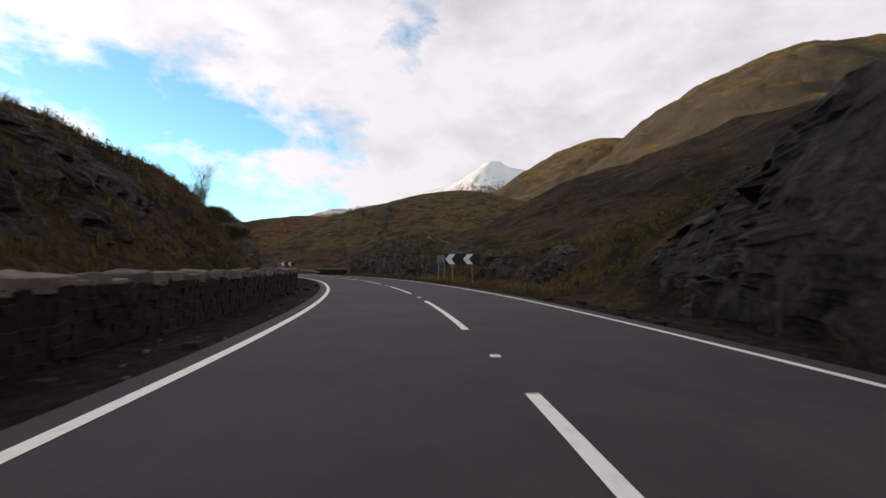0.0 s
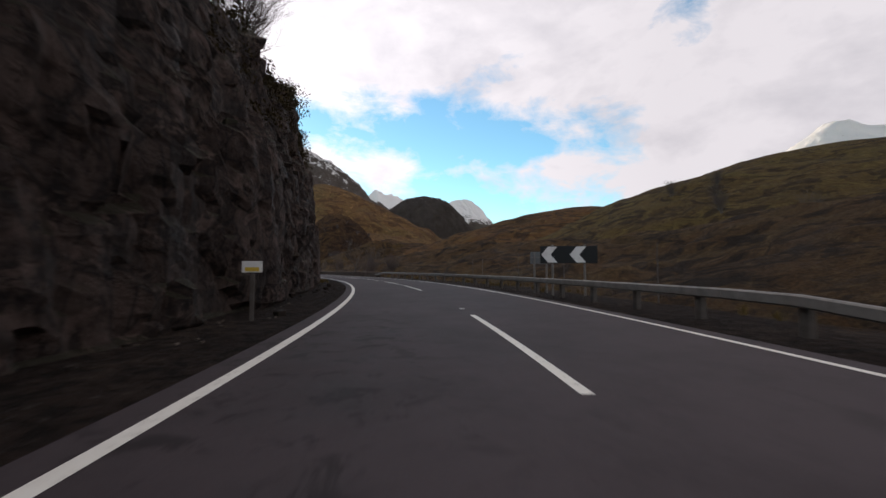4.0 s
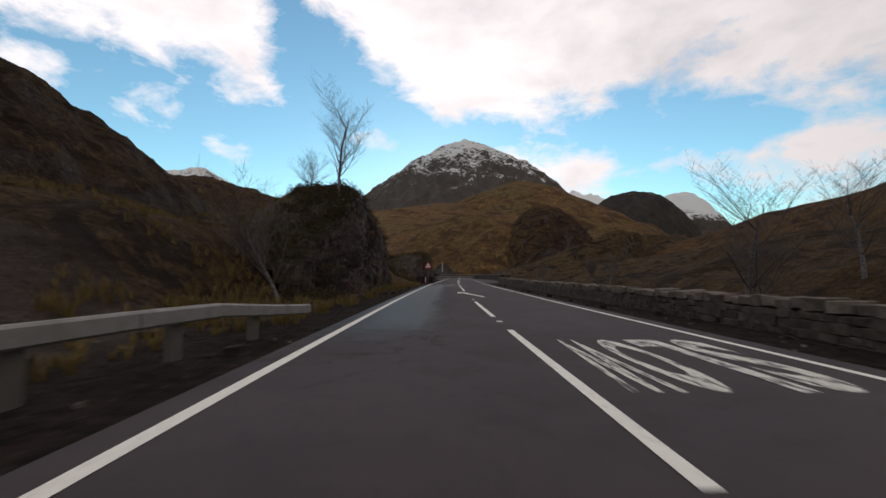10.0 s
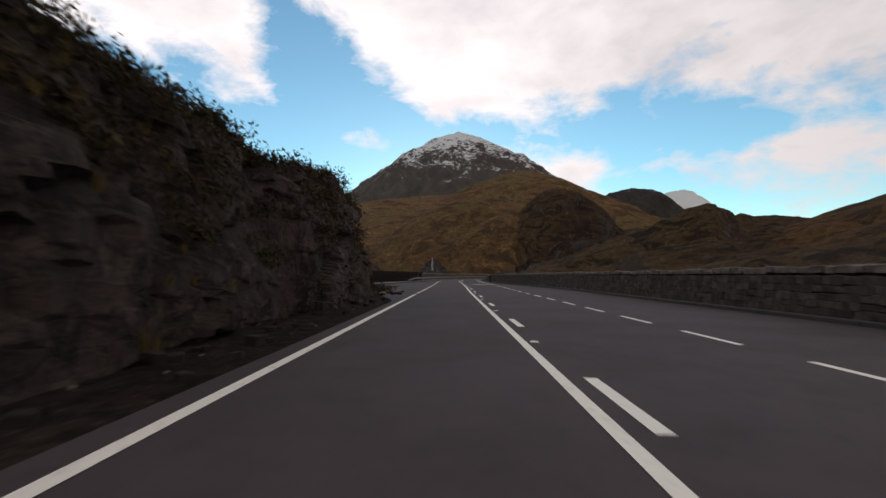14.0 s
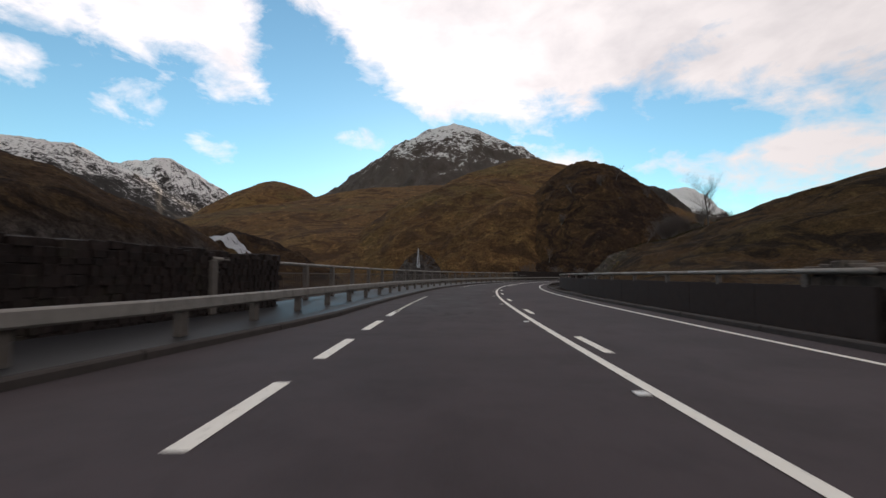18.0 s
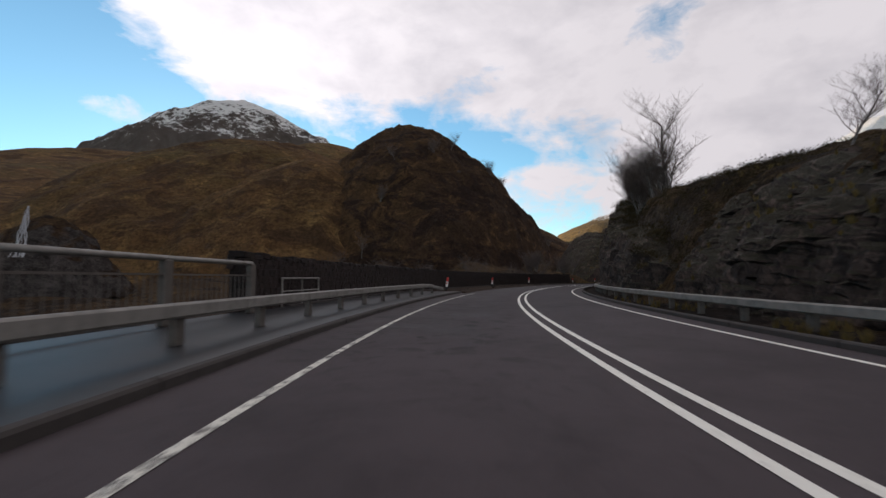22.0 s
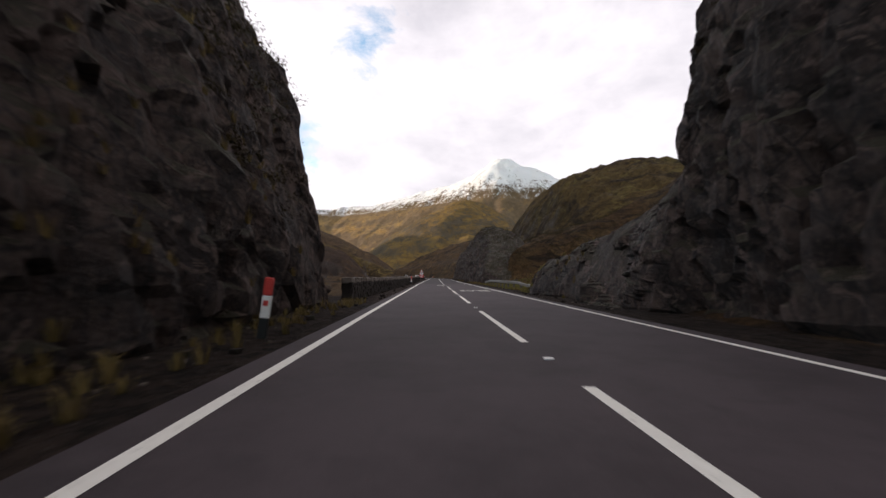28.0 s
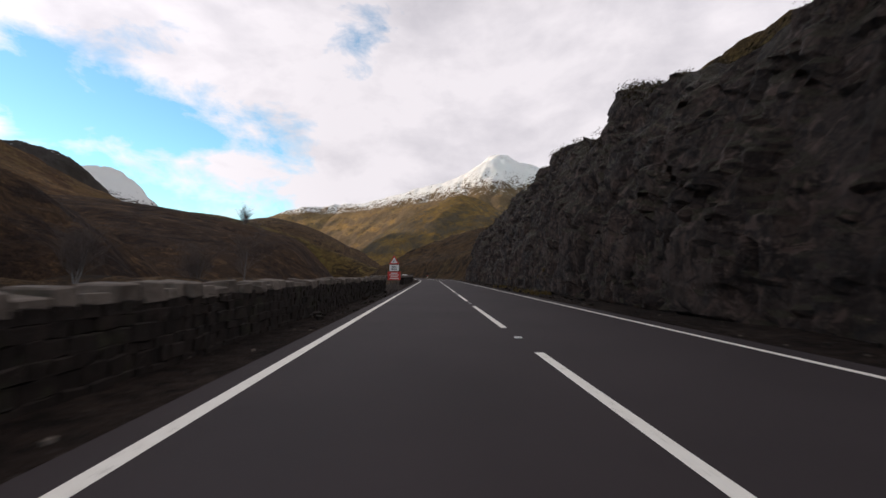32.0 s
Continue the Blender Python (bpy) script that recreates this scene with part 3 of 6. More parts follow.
RIGHT = [(-70, 4.6, 5, 4, 30), (0, 4.8, 5, 4, 30), (14, 5, 3, 6, 30), (25, 7, 1, 5, 26), (36, 6, 1.6, 6, 24), (60, 6, 1.5, 8, 20), (75, 7, -2, 6, 12),
         (125, 7, -3, 8, 8), (225, 8, -3, 8, 10), (300, 10, -3, 8, 7), (318, 7, -3, 5, 6), (365, 7, 2.5, 12, 12), (390, 7, 5, 5, 20), (430, 6.5, 9, 4, 22),
         (490, 6, 9, 4, 20), (505, 6, 4, 5, 16), (512, 9, 0.4, 20, 14), (540, 9, 0.6, 18, 20), (552, 6.5, 5, 6, 26), (640, 6, 7, 6, 28), (820, 6, 5, 6, 28)]


def ground_height(s, u, side):
    flat, bank, wide, back = keyed(LEFT if side < 0 else RIGHT, s)
    d = np.abs(u)
    rise = bank * smooth01((d - flat) / wide)
    rest = (back - bank) * np.clip((d - flat - wide * 0.6) / (60 - flat - wide * 0.6), 0, 1) ** 1.15
    rough = fbm(s * 0.35 + 31, u * 0.35, 5 if side < 0 else 9, 4) * 1.5 * smooth01((d - flat + 0.5) / 4) + fbm(s * 0.07, u * 0.07, 3, 3) * 5 * smooth01((d - flat - 4) / 22)
    small = fbm(s * 1.3, u * 1.3, 12, 3) * 0.12
    z = -0.05 + rise + rest + rough + small * smooth01((d - 3.6) / 1.2)
    return z - 14 * smooth01((d - 60) / 8)


ground = thing("ground", Matrix(), "brown winter moor and stony verges beside the road", "ground", kind="structure")
for side in (-1, 1):
    ss = np.arange(-75, 800, 1.6)
    du = np.concatenate([np.arange(3.3, 12, 0.45), np.arange(12, 26, 1.0), np.arange(26, 69, 2.2)])
    S, U = np.meshgrid(ss, side * du, indexing="ij")
    Z = ground_height(S, U, side)
    x, y, a = way(S)
    V = np.stack([x + U * np.cos(a), y + U * np.sin(a), Z], -1).reshape(-1, 3)
    faces = grid_faces(len(ss), len(du), flip=side < 0)
    me = mesh_of("verge", V, faces, GROUND_L if side < 0 else GROUND_R, True)
    flat = keyed(LEFT if side < 0 else RIGHT, S)[0]
    dry = np.zeros(S.shape)      # dry gravel of the lay-by and the wide verge
    for a0, a1, b0, b1 in ((126, 182, 6.0, 17.0), (502, 546, 3.6, 5.4)) if side < 0 else ():
        dry = np.maximum(dry, smooth01((S - a0) / 6) * smooth01((a1 - S) / 6) * smooth01((np.abs(U) - b0) / 1.5) * smooth01((b1 - np.abs(U)) / 1.5))
    bare = me.attributes.new("bare", "FLOAT", "POINT")
    bare.data.foreach_set("value", np.maximum(1 - np.clip((np.abs(U) - flat + 1.2) / 2.4, 0, 1), dry).ravel().astype(np.float32))
    grit_at = me.attributes.new("gravel", "FLOAT", "POINT")
    grit_at.data.foreach_set("value", dry.ravel().astype(np.float32))
    piece("near_ground", me, ground)

# the outer sheet, to the horizon
ang = np.linspace(0, 2 * math.pi, 241)[:-1]
rad = np.concatenate([[5], np.geomspace(40, 4700, 70)])
R_, A_ = np.meshgrid(rad, ang, indexing="ij")
gx, gy = 110 + R_ * np.sin(A_), 280 + R_ * np.cos(A_)
d_ = road_distance(gx.ravel(), gy.ravel()).reshape(gx.shape)
gz = -4.5 - 6 * (1 - smooth01((d_ - 45) / 30)) + fbm(gx / 60, gy / 60, 4, 4) * 5 * smooth01((d_ - 60) / 80)
piece("far_ground", mesh_of("far_ground", np.stack([gx, gy, gz], -1).reshape(-1, 3), grid_faces(len(rad), len(ang), wrap=True, flip=True), MOOR, True), ground)

# ---- hills and mountains ----


def hill(name, cx, cy, h, rx, ry, turn, power, mat, label, seed, rough=0.16, size=None, category="hill", rings=70, spokes=170, ridged=False, keep=8.0, lip=34.0, crag=0.0):
    """A hill of its own shape: height h over an oval foot, weathered by noise; it gives way beside the road."""
    q = np.linspace(0, 1.12, rings) ** 0.85
    th = np.linspace(0, 2 * math.pi, spokes + 1)[:-1]
    Q, T = np.meshgrid(q, th, indexing="ij")
    c, s_ = math.cos(radians(turn)), math.sin(radians(turn))
    lx, ly = Q * rx * np.cos(T), Q * ry * np.sin(T)
    x, y = cx + lx * c - ly * s_, cy + lx * s_ + ly * c
    size = size or max(rx, ry) * 0.55
    n = fbm(x / size + seed * 3.7, y / size + seed * 1.3, seed, 7, 0.52, ridged)
    n2 = fbm(x / (size * 0.22) + 9, y / (size * 0.22) + seed, seed + 40, 5, 0.55)
    qq = np.clip(Q * (1 + n * 0.35), 0, 1.2)
    z = h * (1 - qq ** power) + h * rough * (n * 0.9 + n2 * 0.55) * (0.25 + 0.75 * smooth01(qq * 1.6))
    z = np.where(Q < 0.02, h, z)
    if crag:
        z = z + crag * (fbm(x / 9 + seed, y / 9, seed + 70, 4, 0.6, True) + 0.45 * fbm(x / 2.6, y / 2.6 + seed, seed + 80, 3))
    if (cx - 110) ** 2 + (cy - 280) ** 2 < 700 ** 2:
        d = road_distance(x.ravel(), y.ravel()).reshape(x.shape)
        z = -12 + (z + 12) * smooth01((d - keep) / lip)
    z = np.maximum(z, -14)
    me = mesh_of(name, np.stack([x, y, z], -1).reshape(-1, 3), grid_faces(rings, spokes, wrap=True, flip=False), mat, True)
    return tagged(piece(name, me), label, category, "", "structure")


def ridge(name, crest, half, mat, label, seed, rough=0.2, along_n=260, across_n=70, power=1.15):
    """A mountain range: a crest through the points (x, y, height), falling away on both sides over half metres, cut by gullies."""
    c = np.array(crest, float)
    d = np.concatenate([[0], np.cumsum(np.hypot(np.diff(c[:, 0]), np.diff(c[:, 1])))])
    s = np.linspace(0, d[-1], along_n)
    x, y = np.interp(s, d, c[:, 0]), np.interp(s, d, c[:, 1])
    h = np.interp(s, d, c[:, 2])
    soft = max(3, along_n // 26) | 1
    pad = lambda v: np.convolve(np.pad(v, soft // 2, mode="edge"), np.ones(soft) / soft, mode="valid")
    x, y = pad(x), pad(y)
    h = 0.5 * h + 0.5 * pad(h)
    nx, ny = np.gradient(y), -np.gradient(x)
    ln = np.hypot(nx, ny)
    nx, ny = nx / ln, ny / ln
    w = np.sign(np.linspace(-1, 1, across_n)) * np.abs(np.linspace(-1, 1, across_n)) ** 1.25
    W, I = np.meshgrid(w, np.arange(along_n), indexing="xy")
    X, Y = x[I] + nx[I] * W * half, y[I] + ny[I] * W * half
    g = fbm(X / (half * 0.42) + seed, Y / (half * 0.42), seed, 7, 0.55, True)
    g2 = fbm(X / (half * 0.12), Y / (half * 0.12) + seed, seed + 9, 5, 0.55)
    fall_ = np.clip(np.abs(W) * (1 + 0.5 * g), 0, 1.2)
    Z = h[I] * (1 - fall_ ** power) + h[I] * rough * (g * (0.35 + 0.9 * smooth01(np.abs(W) * 2)) + 0.4 * g2)
    Z = np.where(np.abs(W) > 0.98, -15, Z)
    me = mesh_of(name, np.stack([X, Y, Z], -1).reshape(-1, 3), grid_faces(along_n, across_n), mat, True)
    return tagged(piece(name, me), label, "mountain", "", "structure")


M_MAIN = make_mountain("snow_dusted_mountain", (0.10, 0.075, 0.024), (0.095, 0.054, 0.026), (0.165, 0.142, 0.132), 165, 410, snow_cut=0.43)
M_SNOW = make_mountain("snowy_peak", (0.10, 0.08, 0.03), (0.08, 0.055, 0.025), (0.12, 0.105, 0.095), 240, 330, snow_cut=0.12)
M_DOME = make_mountain("bare_dome", (0.09, 0.07, 0.03), (0.075, 0.05, 0.025), (0.065, 0.058, 0.058), 250, 420, snow_cut=0.62)
# Dead grass with sunlight put into the colour: brighter gold than the moor.
M_SUNLIT = make_mountain("sunlit_gold_slope", (0.28, 0.170, 0.044), (0.18, 0.110, 0.032), (0.12, 0.105, 0.085), 600, 900)
M_EAST = make_mountain("sunlit_gold_peak", (0.46, 0.275, 0.085), (0.32, 0.185, 0.058), (0.15, 0.115, 0.085), 400, 590, snow_cut=0.24)
M_WEST = make_mountain("grey_snow_slope", (0.07, 0.058, 0.03), (0.06, 0.045, 0.025), (0.085, 0.082, 0.084), 130, 480, snow_cut=0.46)

hill("mountain", 144, 1480, 440, 560, 560, 0, 1.35, M_MAIN, "dark rocky mountain dusted with snow on top", 11, 0.26, category="mountain", rings=150, spokes=420)
hill("moor_hill", -238, 1139, 190, 260, 260, 0, 1.5, MOOR_ORANGE, "low dark brown shoulder beside the mountain", 12, 0.16)
hill("moor_slope", 70, 880, 128, 520, 400, 0, 1.25, MOOR_ORANGE, "broad slope of orange dead bracken and grass", 13, 0.22, rings=110, spokes=300)
hill("moor_slope", 200, 860, 164, 330, 260, 0, 1.3, MOOR_ORANGE, "orange bracken slope under the mountain", 19, 0.2, rings=100, spokes=260)
hill("moor_slope", 106, 584, 68, 130, 108, 0, 1.8, MOOR_ORANGE, "orange bracken slope beside the knoll", 20, 0.22, rings=100, spokes=240)
hill("dark_knoll", 147, 509, 63, 59, 67, 0, 1.6, MOOR_KNOLL, "steep dark rounded knoll beyond the bridge", 14, 0.22, rings=130, spokes=320, size=46, crag=3.0)
hill("moor_slope", 110, 510, 44, 58, 50, 0, 1.6, MOOR_ORANGE, "orange grassy shoulder beside the knoll", 58, 0.2, rings=90, spokes=220)
hill("dark_hill", 226, 560, 40, 66, 74, 0, 1.5, MOOR_KNOLL, "dark heathery hillside over the river", 15, 0.16)
hill("dark_hill", 320, 600, 26, 120, 100, 0, 1.5, MOOR_KNOLL, "grassy hillside with scattered bare birches", 16, 0.18)
hill("dark_hill", 430, 690, 42, 150, 120, 0, 1.5, MOOR_GREEN, "grassy hillside with scattered bare birches", 17, 0.18)
hill("dark_hill", 671, 848, 78, 180, 160, 0, 1.5, MOOR_DARK, "dark hillside closing the glen", 18, 0.15)
ridge("mountain", [(820, 2230, 150), (930, 2200, 265), (1041, 2175, 348), (1120, 2165, 372), (1160, 2162, 392), (1230, 2162, 398), (1312, 2162, 403), (1345, 2165, 388), (1368, 2168, 330), (1420, 2180, 275), (1500, 2200, 205), (1600, 2240, 110)], 400, M_SNOW, "sunlit snow-covered peak with a blunt rocky top", 21, 0.17, 240, 80)
hill("mountain", 857, 1851, 345, 330, 330, 0, 2.2, M_DOME, "dark bare rock dome", 22, 0.2, rings=100, spokes=240, category="mountain")
ridge("mountain", [(380, 2700, 240), (560, 2640, 390), (690, 2610, 455), (773, 2600, 490), (812, 2598, 470), (845, 2596, 505), (906, 2596, 478), (973, 2600, 482), (1060, 2610, 455), (1200, 2640, 380), (1330, 2700, 260)], 480, M_SNOW, "jagged snowy ridge behind the dome", 23, 0.24, 260, 80)
hill("hillside", 860, -200, 342, 480, 460, 0, 1.75, M_SUNLIT, "high grassy hill with sunlight painted in gold and a rocky top", 31, 0.2, category="hill", rings=100, spokes=260)
hill("hillside", 910, 80, 264, 430, 400, 0, 1.5, M_SUNLIT, "grassy hill shoulder with sunlight painted in gold", 37, 0.2, category="hill", rings=100, spokes=260)
hill("hillside", 330, 150, 67, 200, 190, 0, 1.4, MOOR_GREEN, "brown and green moor hillside", 32, 0.2)
hill("hillside", 265, 258, 44.5, 150, 130, 0, 1.5, MOOR, "brown moor hillside above the glen", 33, 0.2)
hill("hillside", 250, 325, 38, 120, 110, 0, 1.5, MOOR, "brown moor hillside above the glen", 34, 0.2)
hill("hillside", 175, 372, 23, 75, 60, 20, 1.7, MOOR_DARK, "dark heathery hill inside the bend", 35, 0.2, keep=9, lip=24, crag=2.0, rings=100, spokes=260)
hill("hillside", 318, 412, 37, 95, 62, 10, 1.9, MOOR_GREEN, "heathery hill over a rock cutting", 36, 0.16, keep=9, lip=26, crag=2.4, rings=120, spokes=300)
ridge("mountain_range", [(2480, 2760, 330), (2600, 2400, 455), (2760, 2080, 500), (2740, 1750, 520), (2690, 1450, 560), (2660, 1200, 610), (2650, 960, 735), (2680, 780, 640), (2760, 480, 480), (2850, 150, 330)], 780, M_EAST, "mountain range with sunlight painted in gold and a snowy crest", 41, 0.2, 340, 90)
ridge("mountain_range", [(-1750, 1300, 360), (-1400, 1640, 445), (-1214, 1831, 465), (-1020, 1990, 370), (-820, 2120, 235)], 620, M_WEST, "grey mountainside streaked with snow", 24, 0.2)
ridge("mountain_range", [(-1500, 2300, 520), (-1186, 2340, 570), (-960, 2420, 430), (-700, 2540, 250)], 560, M_WEST, "snow-streaked mountain shoulder", 25, 0.2)
hill("mountain_slope", 1652, 880, 290, 560, 420, 0, 1.3, M_SUNLIT, "brown craggy mountainside above the glen", 44, 0.2, category="mountain")
# A spur for the sunlit patch; its gold colour carries the sun.
hill("mountain_slope", 1700, 1500, 150, 330, 260, 0, 1.3, M_SUNLIT, "spur in the glen with sunlight painted in gold", 45, 0.15, category="mountain")
hill("moor_bank", 18, 80, 19, 56, 52, 0, 1.6, MOOR_DARK, "brown grassy hill inside the bend", 55, 0.25, lip=19, crag=1.6, rings=110, spokes=260)
hill("moor_bank", -12, 112, 37, 80, 80, 0, 1.3, MOOR_DARK, "brown grassy hill inside the bend", 51, 0.3, crag=2.6, rings=120, spokes=300)
hill("moor_bank", -14, 186, 28.5, 80, 60, 0, 1.3, MOOR_DARK, "rough moor hill with rock bands", 52, 0.36, lip=40, crag=3.4, rings=130, spokes=320)
hill("moor_bank", -10, 258, 26, 68, 52, 0, 1.4, MOOR_DARK, "heathery hill above the road", 53, 0.36, lip=42, crag=2.6, rings=120, spokes=300)
hill("moor_bank", 20, 316, 12, 30, 24, 0, 1.6, MOOR_DARK, "rocky knoll above the lay-by", 54, 0.2, keep=12, lip=12)

hill("river_rocks", 20, 367, 10.3, 25, 17, 0, 1.5, MOOR_DARK, "dark wet rocks of the river bed beside the falls", 57, 0.5, size=11, category="rocks", rings=60, spokes=150)
hill("river_rocks", 58, 430, 9.5, 9, 6, 0, 1.6, MOOR_DARK, "dark gully rocks behind the narrow fall", 59, 0.4, size=5, category="rocks", rings=30, spokes=80)

# ---- road ----
road = thing("road", Matrix(), "dark grey two-lane asphalt road with white lines, damp in places", "road", kind="structure")
LAYBY_L = [(-80, -3.8), (256, -3.8), (276, -9.4), (292, -9.4), (318, -4.75), (330, -4.45), (420, -4.5), (456, -4.7), (474, -4.0), (500, -3.8), (820, -3.8)]
LAYBY_R = [(-80, 3.75), (222, 3.75), (238, 7.6), (272, 7.4), (292, 4.6), (312, 4.4), (380, 4.4), (440, 4.2), (460, 3.75), (820, 3.75)]
left_edge = lambda s: keyed(LAYBY_L, s)[0]
right_edge = lambda s: keyed(LAYBY_R, s)[0]
deck = ribbon("carriageway", -75, 800, right_edge, left_edge, 0.0, ASPHALT, road, 1.5, 12)
# damp stretches: from s, to s, from u, to u, how damp
DAMP = [(174, 214, -4.2, -1.3, 0.8), (206, 214, -4, 1.2, 0.6), (284, 293, 0.8, 3.4, 0.9), (318, 372, -4.2, -0.2, 0.42), (384, 440, -4.5, -0.4, 0.42), (60, 74, -4, -1.4, 0.35), (436, 474, 0.6, 4, 0.50), (545, 600, 0, 4, 0.3)]
_n = len(deck.data.vertices) // 13
_ss = np.repeat(np.linspace(-75, 800, _n), 13)
_uu = np.concatenate([np.linspace(right_edge(np.array([q]))[0], left_edge(np.array([q]))[0], 13) for q in np.linspace(-75, 800, _n)])
_dv = np.zeros(len(_ss))
for a0, a1, b0, b1, k in DAMP:
    _dv = np.maximum(_dv, k * smooth01((_ss - a0 + 4) / 8) * smooth01((a1 + 4 - _ss) / 8) * smooth01((_uu - b0 + 0.8) / 1.6) * smooth01((b1 + 0.8 - _uu) / 1.6))
_at = deck.data.attributes.new("damp", "FLOAT", "POINT")
_at.data.foreach_set("value", _dv.astype(np.float32))


WIDEN = [(-80, 0), (265, 0), (290, 0.2), (322, 0.42), (385, 0.42), (415, 0.2), (450, 0), (820, 0)]     # the near lane is wider through the bridge bend


def line(name, s0, s1, u, wide, mat=PAINT, label=""):
    k = 0.0 if u < -1 else 1.0
    return ribbon(name, s0, s1, lambda s: u + k * keyed(WIDEN, s)[0] + wide / 2, lambda s: u + k * keyed(WIDEN, s)[0] - wide / 2, 0.006, mat, road, 0.8, 1, label)


EDGE_L, EDGE_R = -3.4, 3.3
for a0, a1 in ((-75, 262), (320, 329.5), (346.5, 408), (470, 800)):
    for k in range(int(a0), int(a1), 60):
        line("edge_line", k, min(k + 60, a1), EDGE_L, 0.11 if 320 <= a0 < 400 else 0.15, WORN if 320 <= a0 < 400 else PAINT)
for k in range(0, 20):
    line("edge_dash", 263.8 + 2.9 * k, 265.5 + 2.9 * k, EDGE_L, 0.17)
for k in range(430, 468, 3):
    line("edge_dash", k + 0.4 * (k % 2), k + 0.4 + 0.45 + 0.15 * (k % 3), EDGE_L + 0.1, 0.06, WORN)
for a0, a1 in ((-75, 229), (283, 800)):
    for k in range(int(a0), int(a1), 60):
        line("edge_line", k, min(k + 60, a1), EDGE_R, 0.12)
for k in range(229, 283, 3):
    line("edge_dash", k + 0.5, k + 2.2, EDGE_R, 0.12)
# centre: long warning dashes, then a solid line with dashes beside it, then a double line through the bend
starts = [k * 10 + 7.3 for k in range(-8, 7)] + [k * 9 + 85 for k in range(0, 6)] + [k * 9 + 151.4 for k in range(-1, 8)]
for s0 in starts:
    if int(s0) in (142, 187):
        continue
    line("centre_dash", s0, s0 + 6.3, 0, 0.13)
    part("road_stud", box(0.13, 0.11, 0.02, bevel=0.006), WHITE, road, m=at(s0 + 7.8, 0, 0.0))
for s0 in [457.5, 466.7, 476, 485, 494] + [503.9 + 9 * k for k in range(32) if k != 3]:
    line("centre_dash", s0, s0 + 6.2, 0, 0.13)
    part("road_stud", box(0.13, 0.11, 0.02, bevel=0.006), WHITE, road, m=at(s0 + 7.6, 0, 0.0))
for a0, a1 in ((225, 262), (262, 300), (300, 351)):
    line("centre_line", a0, a1, -0.10, 0.13)
for k in range(0, 19):
    line("centre_dash", 228.6 + k * 6.07, 230.2 + k * 6.07, 0.22, 0.14)
    part("road_stud", box(0.13, 0.11, 0.02, bevel=0.006), WHITE, road, m=at(232.6 + k * 6.07, 0.09, 0.0))
for a0, a1 in ((351, 390), (390, 430), (430, 450)):
    line("centre_line", a0, a1, -0.17, 0.12)
    line("centre_line", a0, a1, 0.17, 0.12)

# ---- rock cuttings ----


